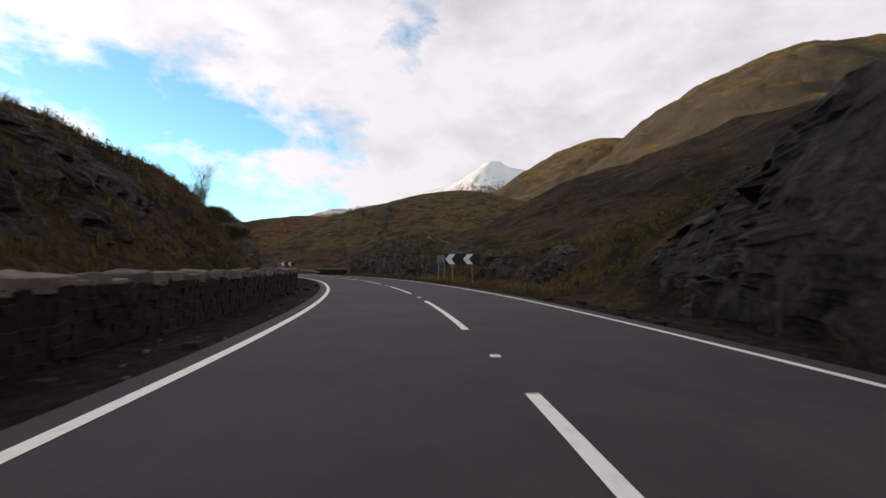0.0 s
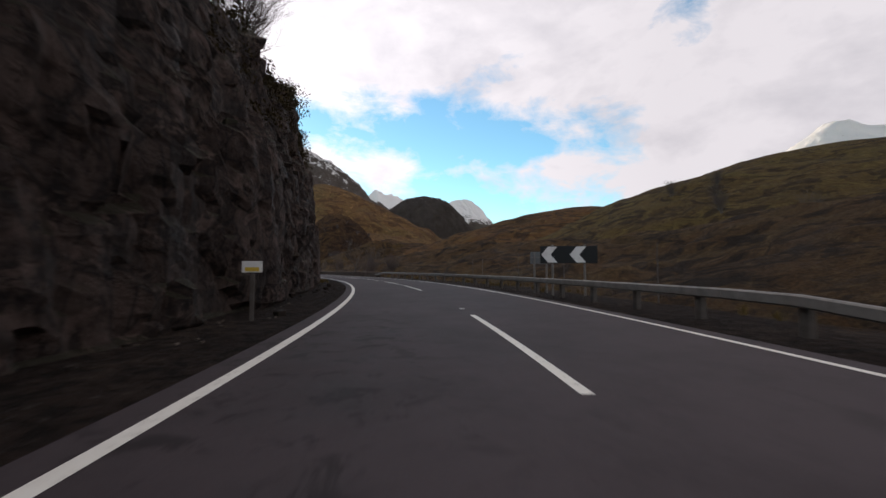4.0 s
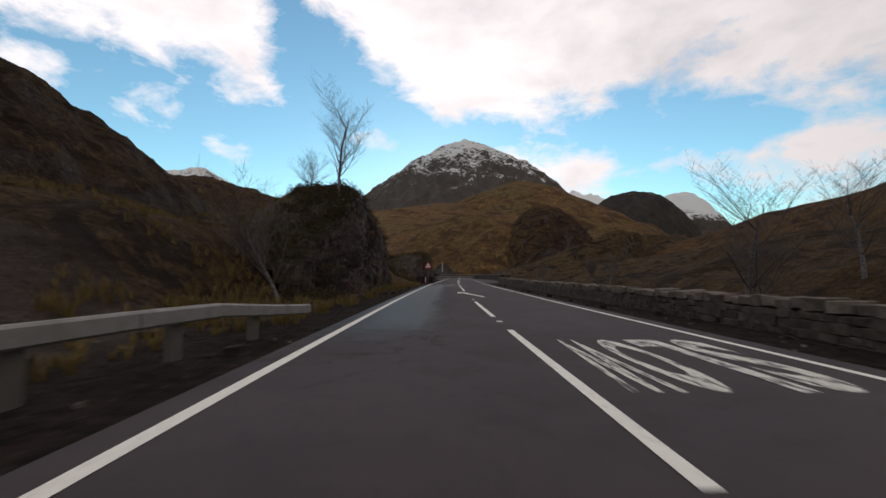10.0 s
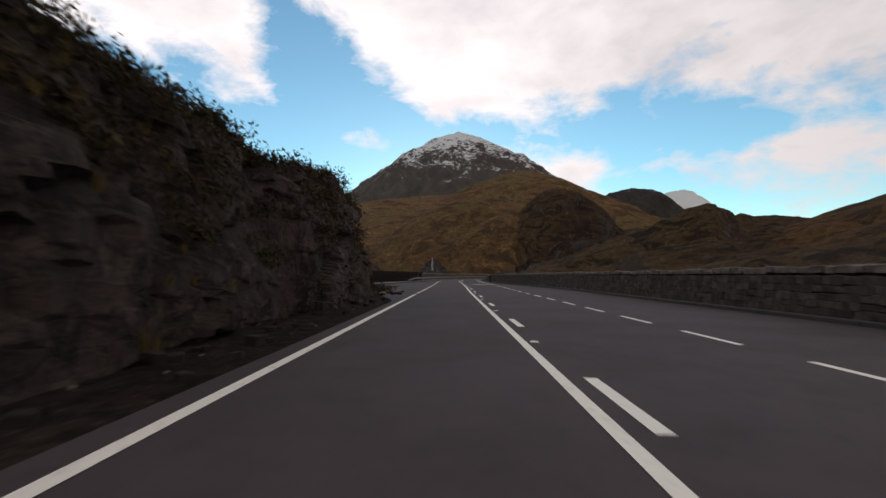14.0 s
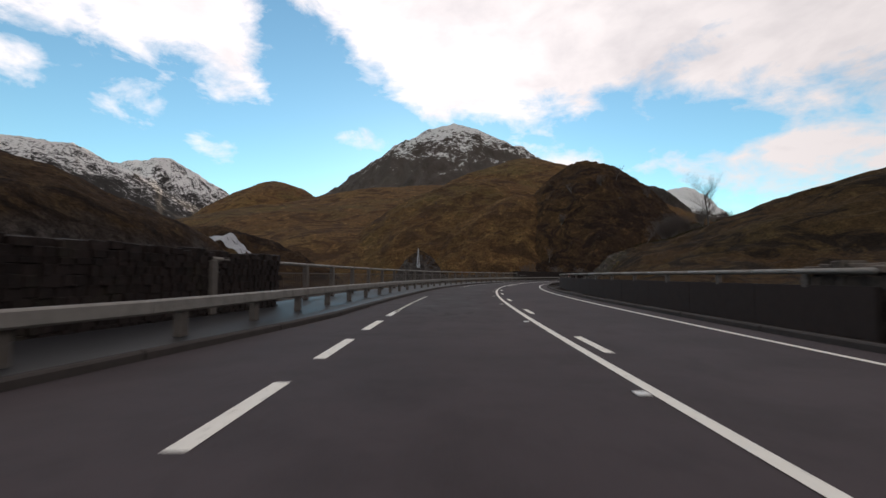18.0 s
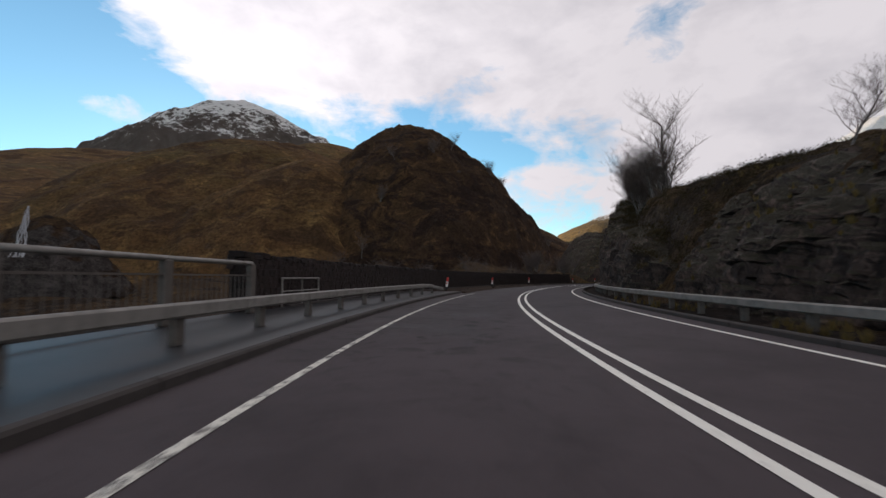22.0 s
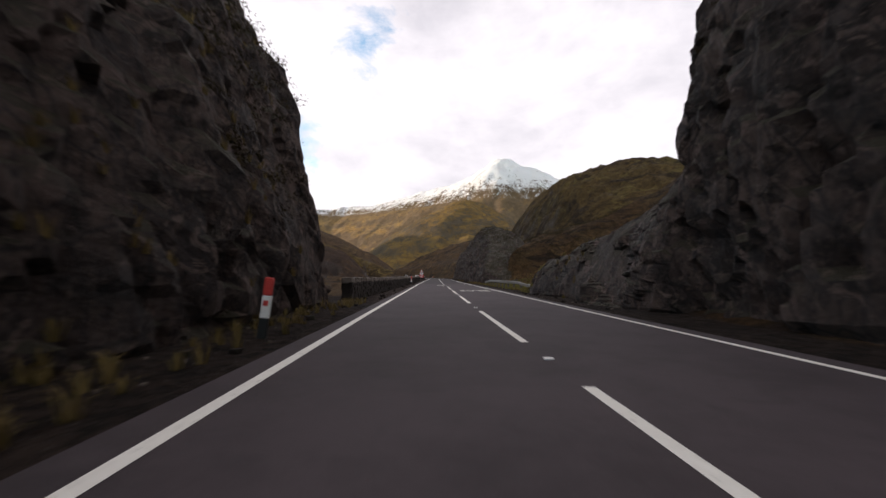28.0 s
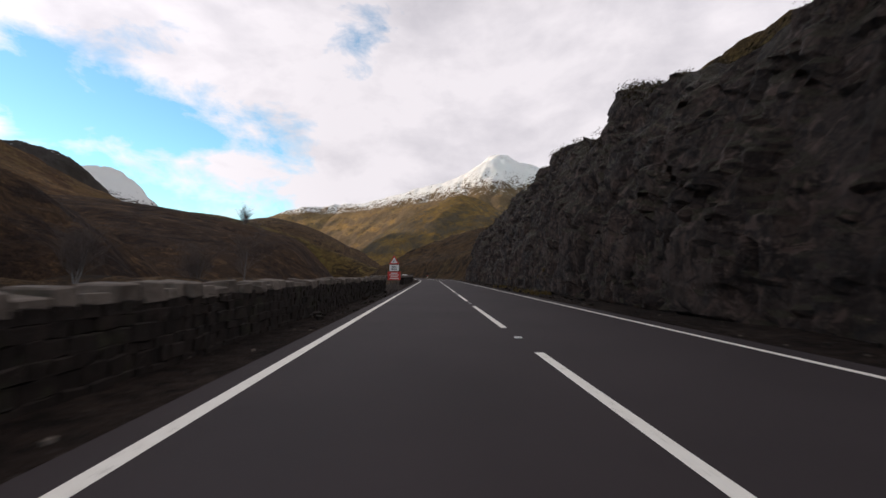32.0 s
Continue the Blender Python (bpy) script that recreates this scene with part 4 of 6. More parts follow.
def rock_face(s0, s1, u, top, seed, mat=ROCK, label="dark jagged rock face of the road cutting", lean=0.25, deep=9.0, name="rock_face", cell=0.27, ends=(0.25, 0.25), bulge=1.0, foot=0.3):
    """A cut rock face along the road. u: foot of the face (its sign gives the side); top: rows (s, height)."""
    side = 1 if u > 0 else -1
    ss = np.linspace(s0, s1, max(8, int((s1 - s0) / cell)))
    k = (ss - s0) / (s1 - s0)
    hgt = keyed(top, ss)[0] * (0.82 + 0.5 * (fbm(ss * 0.22, ss * 0 + seed, seed, 4) + 0.3))
    taper = np.minimum(smooth01(k / ends[0]) if ends[0] else 1, smooth01((1 - k) / ends[1]) if ends[1] else 1)
    rows = 54
    back = 14
    verts = []
    x, y, a = way(ss)
    for i in range(len(ss)):
        hh = max(0.3, hgt[i] * (0.25 + 0.75 * taper[i]))
        off = abs(u) + (1 - taper[i]) * 3.0
        ca, sa = math.cos(a[i]), math.sin(a[i])
        for j in range(rows + back):
            if j < rows:
                f = j / (rows - 1)
                z, w = hh * f - foot * (1 - f), off + lean * hh * f ** 1.6
            else:
                f = (j - rows + 1) / back
                z, w = hh * (1 + 0.08 * math.sin(f * 2.2)) - (0.5 * hh + 1.5) * f ** 2.6, off + lean * hh + deep * f
            px, py = x[i] + side * w * ca, y[i] + side * w * sa
            q = Vector((px * 0.30, py * 0.30, z * 0.17 + seed * 7.7))
            big = noise.voronoi(q + noise.noise_vector(q * 1.7) * 0.22)
            col = noise.cell_vector(big[1][0] * 5.3)
            q2 = Vector((px * 0.95 + col.x, py * 0.95, z * 0.42 + seed))
            fin = noise.voronoi(q2 + noise.noise_vector(q2 * 1.3) * 0.3)
            bit = noise.cell_vector(fin[1][0] * 7.1)
            gap = min(1.0, (big[0][1] - big[0][0]) * 5)
            gap2 = min(1.0, (fin[0][1] - fin[0][0]) * 4)
            turned = (q - big[1][0]).dot(col) * 0.85 + (q2 - fin[1][0]).dot(bit) * 0.30
            push = bulge * (0.24 * noise.fractal(q * 1.1, 0.9, 2.0, 4) + turned + 0.26 * (col.x - 0.2) + 0.20 * (gap - 0.8) + 0.14 * (bit.y - 0.3) + 0.08 * (gap2 - 0.8) + 0.07 * noise.noise(q2 * 5))
            q3 = Vector((px * 2.3 + bit.x, py * 2.3, z * 1.1 + seed))
            chip = noise.cell_vector(q3 + noise.noise_vector(q3 * 0.7) * 0.5)
            bed = (z * 0.75 + 1.3 * noise.noise(q * 1.4) + 0.4 * col.z) % 1.0
            push += bulge * (0.21 * (chip.x - 0.5) + 0.03 * (0.5 - bed) * (0.4 + col.y))
            slab = noise.cell_vector(Vector((px * 0.55 + 0.4 * noise.noise(q * 2.1), py * 0.55, z * 0.13 + seed)))
            push += bulge * 0.34 * (slab.x - 0.4)
            push = max(push, -0.16 * bulge + 0.25 * (push + 0.16 * bulge))
            fade = 1.0 if j < rows else max(0.35, 1 - f)
            w2 = w - push * fade * (0.4 if j < 2 else 1.0)
            w2 = max(w2, abs(u) - 0.3 + 0.35 * (w2 - abs(u) + 0.3))
            zz = z + 0.07 * fade * (bit.z - 0.5) * bulge + (0.5 * noise.fractal(q * 3.0, 0.8, 2.0, 3) if j >= rows else 0)
            verts.append((x[i] + side * w2 * ca, y[i] + side * w2 * sa, zz))
    me = mesh_of(name, verts, grid_faces(len(ss), rows + back, flip=side < 0), mat, False)
    return tagged(piece(name, me), label, "rock face", "", "structure")


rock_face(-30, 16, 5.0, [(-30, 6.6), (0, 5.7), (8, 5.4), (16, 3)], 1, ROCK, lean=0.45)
rock_face(36, 58.5, 5.6, [(36, 2.0), (44, 4.2), (53, 4.4), (58.5, 3)], 2, ROCK_GREY, "pale grey broken rock outcrop over rough grass", lean=0.4, ends=(0.25, 0.06))
rock_face(16, 37, 8.2, [(16, 2.2), (28, 2.4), (37, 2.6)], 12, ROCK, "low dark rock ledge behind the grass verge", lean=0.6)
rock_face(52, 120, -5.9, [(52, 2.8), (60, 5.0), (68, 8.2), (78, 11.5), (104, 11), (120, 9)], 3, ROCK, "tall dark wet rock face beside the road", lean=0.16, ends=(0.12, 0.06))
rock_face(112, 144, -9.2, [(112, 10), (122, 8.5), (132, 5), (144, 2.2)], 16, ROCK, "dark rock slope at the end of the cutting", lean=0.5, ends=(0.06, 0.2))
rock_face(2, 30, -9.6, [(2, 5.6), (14, 5.6), (30, 4)], 17, ROCK, "dark crag above the wall", lean=0.5)
rock_face(-20, 44, -10.5, [(-20, 3), (20, 2.4), (44, 3)], 13, ROCK, "low rock band in the hillside", lean=0.9)
rock_face(140, 178, -17.5, [(140, 3.5), (158, 7.0), (178, 5.5)], 4, ROCK_GREY, "craggy grey rock band behind the lay-by", lean=0.6)
rock_face(187, 210, -6.4, [(187, 5.4), (198, 6.2), (210, 3.8)], 5, ROCK, "dark overhanging crag by the road", lean=0.15)
rock_face(212, 238, -16, [(212, 3), (222, 5), (230, 4.5), (238, 3)], 18, ROCK_GREY, "grey crag in the heathery hillside", lean=0.8)
rock_face(234, 268, -5.6, [(234, 2.5), (245, 4.6), (258, 5.6), (268, 4)], 6, ROCK, "broken dark rock face topped with heather", lean=0.3)
rock_face(278, 328, -18.5, [(278, 8), (296, 8.5), (310, 6.5), (320, 4), (328, 1.5)], 7, ROCK_GREY, "rocky knoll behind the lay-by wall", lean=0.7, foot=4.5, ends=(0.2, 0.15))
rock_face(376, 406, 7.0, [(376, 3.0), (390, 5.0), (406, 6.5)], 8, ROCK, "low mossy rocks beside the road", lean=0.8)
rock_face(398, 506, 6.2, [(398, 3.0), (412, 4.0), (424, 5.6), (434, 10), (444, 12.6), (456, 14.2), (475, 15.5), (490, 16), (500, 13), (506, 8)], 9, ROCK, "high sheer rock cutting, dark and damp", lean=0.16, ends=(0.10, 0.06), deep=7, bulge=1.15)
rock_face(498, 519, 5.3, [(498, 6.0), (507, 3.0), (514, 2.0), (519, 1.2)], 14, ROCK, "smooth dark rock shoulder", lean=0.5, bulge=0.6, ends=(0.1, 0.15))
rock_face(480, 507, -6.0, [(480, 1.5), (487, 5), (493, 11), (499, 13.6), (504, 10.5), (507, 5)], 10, ROCK, "rock stub left standing beside the road", lean=0.30, ends=(0.14, 0.07), deep=12)
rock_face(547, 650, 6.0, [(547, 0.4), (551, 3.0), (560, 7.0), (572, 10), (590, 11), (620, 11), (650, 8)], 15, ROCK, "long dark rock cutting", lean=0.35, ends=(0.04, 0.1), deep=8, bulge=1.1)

# ---- stone walls ----
rs = random.Random(5)


def stone_mesh(name, mat, jitter=0.13):
    v = []
    for sx in (-0.5, 0.5):
        for sy in (-0.5, 0.5):
            for sz in (-0.5, 0.5):
                v.append(((sx + rs.uniform(-jitter, jitter) * 0.6), sy + rs.uniform(-jitter, jitter) * 0.5, sz + rs.uniform(-jitter, jitter)))
    f = [(0, 1, 3, 2), (4, 6, 7, 5), (0, 4, 5, 1), (2, 3, 7, 6), (0, 2, 6, 4), (1, 5, 7, 3)]
    bm = bmesh.new()
    bv = [bm.verts.new(p) for p in v]
    for q in f:
        bm.faces.new([bv[i] for i in q])
    bmesh.ops.bevel(bm, geom=list(bm.edges), offset=0.075, segments=1, affect="EDGES")
    me = bpy.data.meshes.new(name)
    bm.to_mesh(me)
    bm.free()
    me.materials.append(mat)
    return me


KIT = {m.name: [stone_mesh("stone", m) for _ in range(7)] for m in (STONE, STONE_DARK, STONE_MIX, COPING)}


def lay(parent, poses, mat, name, limit=300):
    """Stones at those poses: the first ones as parts, the rest joined."""
    kit = KIT[mat.name]
    for i, m in enumerate(poses[:limit]):
        piece(name, kit[i % 7], parent, m)
    rest = poses[limit:]
    if rest:
        vs, fs, n = [], [], 0
        base = [(np.array([v.co for v in me.vertices]), [list(p.vertices) for p in me.polygons]) for me in kit]
        for i, m in enumerate(rest):
            v, f = base[i % 7]
            mm = np.array(m)
            vs.append(v @ mm[:3, :3].T + mm[:3, 3])
            fs += [[k + n for k in q] for q in f]
            n += len(v)
        tagged(piece("stone_work", mesh_of("stone_work", np.concatenate(vs), fs, mat), parent), kind="stuff")


def stone_wall(s0, s1, ufun, height, label, mat=STONE, thick=0.45, course=0.16, coping=True, near=None, rough=1.0, foot=-0.15, cope_mat=COPING):
    """A dry-stone wall: a dark core, courses of separate stones on both faces, and rough coping stones."""
    u = ufun if callable(ufun) else (lambda s, c=ufun: np.full(np.shape(s), float(c)))
    w = thing("stone_wall", Matrix(), label, "wall", "", "structure")
    hh = height if callable(height) else (lambda s, c=height: np.full(np.shape(s), float(c)))
    t = thick / 2 - 0.012
    ss = np.linspace(s0 + 0.1, s1 - 0.1, max(2, int((s1 - s0) / 1.0)))
    sweep("wall_core", s0 + 0.1, s1 - 0.1, u, 0.0, [(-t, foot - 0.4), (t, foot - 0.4), (t, float(np.min(hh(ss))) - 0.06), (-t, float(np.min(hh(ss))) - 0.06)], CORE, w, 1.0)
    mid = near if near is not None else (s0 + s1) / 2
    poses = []
    road_face = -np.sign(u(np.array([s0]))[0])
    for face in (1, -1):
        z = foot
        row = 0
        while True:
            ch = course * rs.uniform(0.75, 1.25)
            s = s0 + rs.uniform(0, 0.2)
            if z + ch * 0.5 > float(np.max(hh(ss))):
                break
            while s < s1 - 0.1:
                ln = course * rs.uniform(0.9, 2.2)
                top = float(hh(np.array([s]))[0])
                if z + ch * 0.6 < top:
                    uu = float(u(np.array([s]))[0]) + road_face * face * (thick / 2 - 0.07 + rs.uniform(-0.022, 0.022) * rough)
                    m = at(s + ln / 2, uu, z + ch / 2) @ Matrix.Rotation(rs.uniform(-0.09, 0.09) * rough, 4, "X") @ Matrix.Rotation(rs.uniform(-0.07, 0.07), 4, "Z") @ Matrix.Diagonal((0.22, ln + 0.01, ch + 0.015, 1))
                    poses.append((face < 0, abs(s - mid), m))
                s += ln
            z += ch
            row += 1
            if face < 0 and row > 1 and z < float(np.max(hh(ss))) - 0.35:
                z = float(np.max(hh(ss))) - 0.35
    poses.sort(key=lambda p: (p[0], p[1]))
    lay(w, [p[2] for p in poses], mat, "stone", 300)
    if coping:
        cop = []
        s = s0
        while s < s1:
            ln = rs.uniform(0.22, 0.5)
            hgt = rs.uniform(0.15, 0.27) * (0.6 + 0.4 * rough)
            m = at(s + ln / 2, float(u(np.array([s]))[0]) + rs.uniform(-0.04, 0.04), float(hh(np.array([s]))[0]) + hgt / 2 - 0.03) @ Matrix.Rotation(rs.uniform(-0.09, 0.09) * rough, 4, "X") @ Matrix.Rotation(rs.uniform(-0.1, 0.1) * rough, 4, "Y") @ Matrix.Diagonal((thick + rs.uniform(0.02, 0.12), ln - 0.02, hgt, 1))
            cop.append((abs(s + ln / 2 - mid), m))
            s += ln
        cop.sort(key=lambda p: p[0])
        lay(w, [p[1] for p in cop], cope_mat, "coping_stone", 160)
    return w


along = lambda *rows: (lambda s: keyed(rows, s)[0])
stone_wall(-30, 54, along((-30, -5.4), (40, -5.4), (54, -5.6)), 0.82, "low dry-stone wall with rough mossy coping along the bend", near=12)
stone_wall(60, 68.3, along((60, 5.9), (68.3, 5.3)), 0.72, "short low stone wall at the end of the rocks", near=64)
stone_wall(121, 229, along((121, 4.9), (150, 5.2), (229, 6.1)), along((121, 0.50), (150, 0.48), (200, 0.48), (229, 0.62)), "low rough stone wall above the glen", STONE_MIX, near=175)
stone_wall(229, 316.5, along((229, 6.4), (236, 8.2), (275, 8.3), (300, 7.2), (314, 6.3), (317, 5.95)), 1.18, "coursed stone wall round the lay-by", STONE_MIX, near=275, rough=0.6, course=0.19)
stone_wall(282, 321, along((282, -14.2), (296, -13.2), (312, -8.8), (321, -7.6)), 1.6, "dark damp stone wall behind the footway", STONE_DARK, near=300, cope_mat=STONE_DARK, rough=0.5)
stone_wall(389.5, 466, along((389.5, -8.4), (440, -8.6), (466, -7.4)), 1.72, "tall dark stone wall along the bend", STONE_DARK, near=420, course=0.19, rough=0.5, cope_mat=STONE_DARK)
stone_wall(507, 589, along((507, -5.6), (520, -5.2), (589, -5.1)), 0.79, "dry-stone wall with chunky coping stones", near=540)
stone_wall(610, 760, along((610, -5.2), (760, -5.2)), 0.86, "far stretch of dry-stone wall", near=620)
# a short square wall end beside the road
w = stone_wall(225.2, 230, along((224, -4.7), (230, -4.7)), 0.95, "stubby dark stone parapet block", STONE_DARK, thick=2.3, near=225, coping=False)
poses = []
for r in range(5):
    uu = -5.8
    while uu < -3.8:
        ln = rs.uniform(0.25, 0.55)
        poses.append(at(225.2, uu + ln / 2, -0.05 + 0.2 * r + 0.1) @ Matrix.Diagonal((ln - 0.02, 0.22, 0.19, 1)))
        uu += ln
lay(w, poses, STONE_DARK, "stone", 300)

# ---- kerbs and footways ----
foot = thing("footway", Matrix(), "raised wet grey footway with concrete kerb along the bridge", "footway", kind="structure")
kerb_u = lambda s: keyed(LAYBY_L, s)[0]
ribbon("slab", 268, 462, lambda s: kerb_u(s) - 0.14, lambda s: np.minimum(kerb_u(s) - 3.4, -8.4), 0.10, SLAB, foot, 2.0, 3)
kerb_set = thing("kerb", Matrix(), "worn concrete kerb stones", "kerb", kind="structure")
for k in list(range(262, 407, 3)) + list(range(447, 477, 3)):
    sweep("kerb_stone", k + 0.02, k + 2.98, kerb_u, 0, [(-0.14, -0.1), (0.0, -0.1), (0.0, 0.09), (-0.03, 0.12), (-0.14, 0.12)], CONCRETE, kerb_set, 1.5)
kerb_ru = lambda s: keyed(LAYBY_R, s)[0]
for k in range(232, 436, 3):
    sweep("kerb_stone", k + 0.02, k + 2.98, kerb_ru, 0, [(0.0, -0.1), (0.14, -0.1), (0.14, 0.12), (0.03, 0.12), (0.0, 0.09)], CONCRETE, kerb_set, 1.5)
ribbon("verge_strip", 409, 466, -8.6, lambda s: np.where(s > 446.9, kerb_u(s) - 0.14, kerb_u(s) + 0.1 + 0.35 * fbm(s * 0.6, s * 0, 77, 4)), 0.112, VERGE, foot, 0.5, 5)
sweep("verge_edge", 409, 446.9, lambda s: kerb_u(s) + 0.1 + 0.35 * fbm(s * 0.6, s * 0, 77, 4), 0.0, [(-0.3, -0.1), (0.28, -0.1), (0.26, 0.008), (0.0, 0.108), (-0.3, 0.106)], VERGE, foot, 0.5)
bridge_edge = thing("bridge_deck", Matrix(), "dark concrete edge of the bridge deck", "bridge", kind="structure")
sweep("deck_edge", 316, 380, -8.2, 0, [(-0.5, -1.6), (0.2, -1.6), (0.2, 0.09), (-0.5, 0.09)], CONCRETE, bridge_edge, 2.0)
ribbon("deck", 314, 382, 8.0, -8.4, -0.06, CONCRETE, bridge_edge, 2.0, 2)

# ---- safety barriers ----


def barrier(s0, s1, ufun, top, label, post_mat=STEEL_DULL, gap=2.4, dip=(True, True), ground=-0.1, deep=0.22):
    g = thing("safety_barrier", Matrix(), label, "barrier", "", "structure")
    u = ufun if callable(ufun) else (lambda s, c=ufun: np.full(np.shape(s), float(c)))

    def z(s):
        d = np.minimum(s - s0 if dip[0] else 99.0, s1 - s if dip[1] else 99.0) + 0 * s
        return top - deep - (top - 0.35) * 0.75 * (1 - smooth01(np.asarray(d) / 4.0))
    sec = [(-0.07, 0.03), (-0.04, 0.0), (0.04, 0.0), (0.07, 0.03), (0.07, deep - 0.03), (0.04, deep), (-0.04, deep), (-0.07, deep - 0.03)]
    k = s0
    while k < s1 - 0.1:
        e = min(k + 4.8, s1)
        sweep("beam", k + 0.008, e - 0.008, u, z, sec, STEEL, g, 1.2)
        k = e
    side = float(np.sign(u(np.array([s0]))[0]))
    s = s0 + 0.8
    post = box(0.14, 0.20, 1.0, bevel=0.015)
    pme = bpy.data.meshes.new("post")
    post.to_mesh(pme)
    post.free()
    pme.materials.append(post_mat)
    while s < s1 - 0.3:
        h = float(z(np.array([s]))[0]) - ground + deep * 0.25
        piece("post", pme, g, at(s, float(u(np.array([s]))[0]) + side * 0.12, ground) @ Matrix.Diagonal((1, 1, h, 1)))
        s += gap
    return g


barrier(67, 122, along((67, 5.0), (100, 4.9), (122, 4.7)), 0.70, "galvanised box-beam barrier on the outside of the bend")
barrier(52.5, 60, along((52.5, 7.2), (60, 6.6)), 0.55, "short low galvanised barrier before the wall end", dip=(False, False))
barrier(124, 177, along((124, -7.6), (132, -6.0), (150, -5.6), (168, -5.2), (177, -4.5)), 0.69, "galvanised box-beam barrier in front of the gravel lay-by", gap=2.0)
barrier(304, 408, along((304, -8.0), (314, -6.0), (330, -5.65), (408, -5.7)), 0.74, "galvanised box-beam barrier along the bridge footway", ground=0.1)
barrier(372, 444, along((372, 5.5), (444, 5.4)), 0.60, "galvanised barrier below the rock cutting", ground=0.0)
barrier(519, 540, along((519, 6.0), (525, 5.4), (540, 5.2)), 0.66, "galvanised barrier beside the green hollow", gap=2.0)

# ---- bridge railings ----
rail_u = -7.75
railing = thing("bridge_railing", Matrix(), "weathered steel bridge railing with upright bars", "railing", "", "structure")
TUBE = [(0.08 * math.cos(k * math.pi / 4), 0.06 * math.sin(k * math.pi / 4)) for k in range(8)]
SLIM = [(-0.03, -0.02), (0.03, -0.02), (0.03, 0.02), (-0.03, 0.02)]
bar_me = bpy.data.meshes.new("bar")
_b = box(0.016, 0.016, 1.0)
_b.to_mesh(bar_me)
_b.free()
bar_me.materials.append(STEEL_DULL)
post_me = bpy.data.meshes.new("post")
_b = box(0.17, 0.25, 1.0, bevel=0.025)
_b.to_mesh(post_me)
_b.free()
post_me.materials.append(STEEL_DULL)
for k in range(23):
    s0 = 318 + k * 3.1
    sweep("top_rail", s0 + 0.01, s0 + 3.09, rail_u, 1.52, TUBE, STEEL, railing, 1.0, True)
    sweep("middle_rail", s0 + 0.08, s0 + 3.02, rail_u, 1.18, SLIM, STEEL_DULL, railing, 1.5)
    sweep("bottom_rail", s0 + 0.08, s0 + 3.02, rail_u, 0.24, SLIM, STEEL_DULL, railing, 1.5)
    piece("post", post_me, railing, at(s0, rail_u, 0.1) @ Matrix.Diagonal((1, 1, 1.40, 1)))
    for j in range(1, 17):
        piece("bar", bar_me, railing, at(s0 + j * 3.1 / 17, rail_u, 0.25) @ Matrix.Diagonal((1, 1, 0.92, 1)))
piece("post", post_me, railing, at(318 + 23 * 3.1, rail_u, 0.1) @ Matrix.Diagonal((1, 1, 1.40, 1)))

parapet = thing("bridge_parapet", Matrix(), "dark solid bridge parapet with a pale steel top rail", "parapet", "", "structure")
for k in range(19):
    s0 = 315 + k * 3
    sweep("panel", s0 + 0.01, s0 + 2.99, 5.75, 0, [(-0.06, -0.1), (0.06, -0.1), (0.06, 0.90), (-0.06, 0.90)], PANEL, parapet, 1.5)
    sweep("top_rail", s0 + 0.01, s0 + 2.99, 5.72, 1.18, TUBE, STEEL, parapet, 1.0, True)
    piece("post", post_me, parapet, at(s0 + 1.5, 5.74, 0.85) @ Matrix.Diagonal((0.6, 0.6, 0.30, 1)))

# ---- posts and signs ----
marker = thing("marker_post", at(39, -5.05, 0.0), "red, white and black verge marker post", "marker post", "marker posts")
part("foot", box(0.16, 0.11, 0.42, z=-0.1, bevel=0.01), BLACK, marker)
part("body", box(0.16, 0.11, 0.42, z=0.32, bevel=0.01), WHITE, marker)
part("cap", box(0.16, 0.11, 0.34, z=0.74, bevel=0.02), RED, marker)
part("reflector", box(0.09, 0.012, 0.10, y=-0.059, z=0.55), RED, marker)
for s, u in ((411, -6.25), (427, -6.25), (443, -6.25), (464, -5.9), (476, -5.4), (495, -4.7), (544.5, -4.45), (700, 4.6)):
    copy_thing(marker, at(s, u, 0.1 if s < 460 else 0.0, rs.uniform(-6, 6)) @ Matrix.Rotation(radians(rs.uniform(2, 9)), 4, "Y"))
hazard = thing("hazard_post", at(224.95, -4.55, 0.0), "short post with red and white bands on a wall end", "marker post")
for k in range(6):
    part("band", box(0.11, 0.05, 0.13, z=0.05 + 0.13 * k, bevel=0.004), WHITE if k % 2 else RED, hazard)
verge_sign = thing("verge_sign", at(73.6, -5.05, 0.0, 4), "small white and yellow plate on a grey verge post", "marker sign")
part("stem", box(0.09, 0.06, 1.30, z=-0.1, bevel=0.008), STEEL_DULL, verge_sign)
part("plate", box(0.44, 0.02, 0.26, y=-0.042, z=1.02, bevel=0.006), WHITE, verge_sign)
part("yellow_band", box(0.30, 0.006, 0.09, y=-0.056, z=1.05), YELLOW, verge_sign, "dull yellow band")
part("cap", box(0.12, 0.08, 0.05, z=1.20, bevel=0.01), STEEL, verge_sign)

cone = thing("traffic_cone", at(47, -4.5, 0.0, 20), "orange traffic cone standing on the verge", "traffic cone")
part("base", box(0.38, 0.38, 0.05, bevel=0.015), ORANGE, cone)
part("body", cyl(0.15, 0.68, z=0.05, n=20, r2=0.03), ORANGE, cone, smooth=True)
part("sleeve", cyl(0.108, 0.14, z=0.30, n=20, r2=0.086), WHITE, cone, "white reflective sleeve", smooth=True)


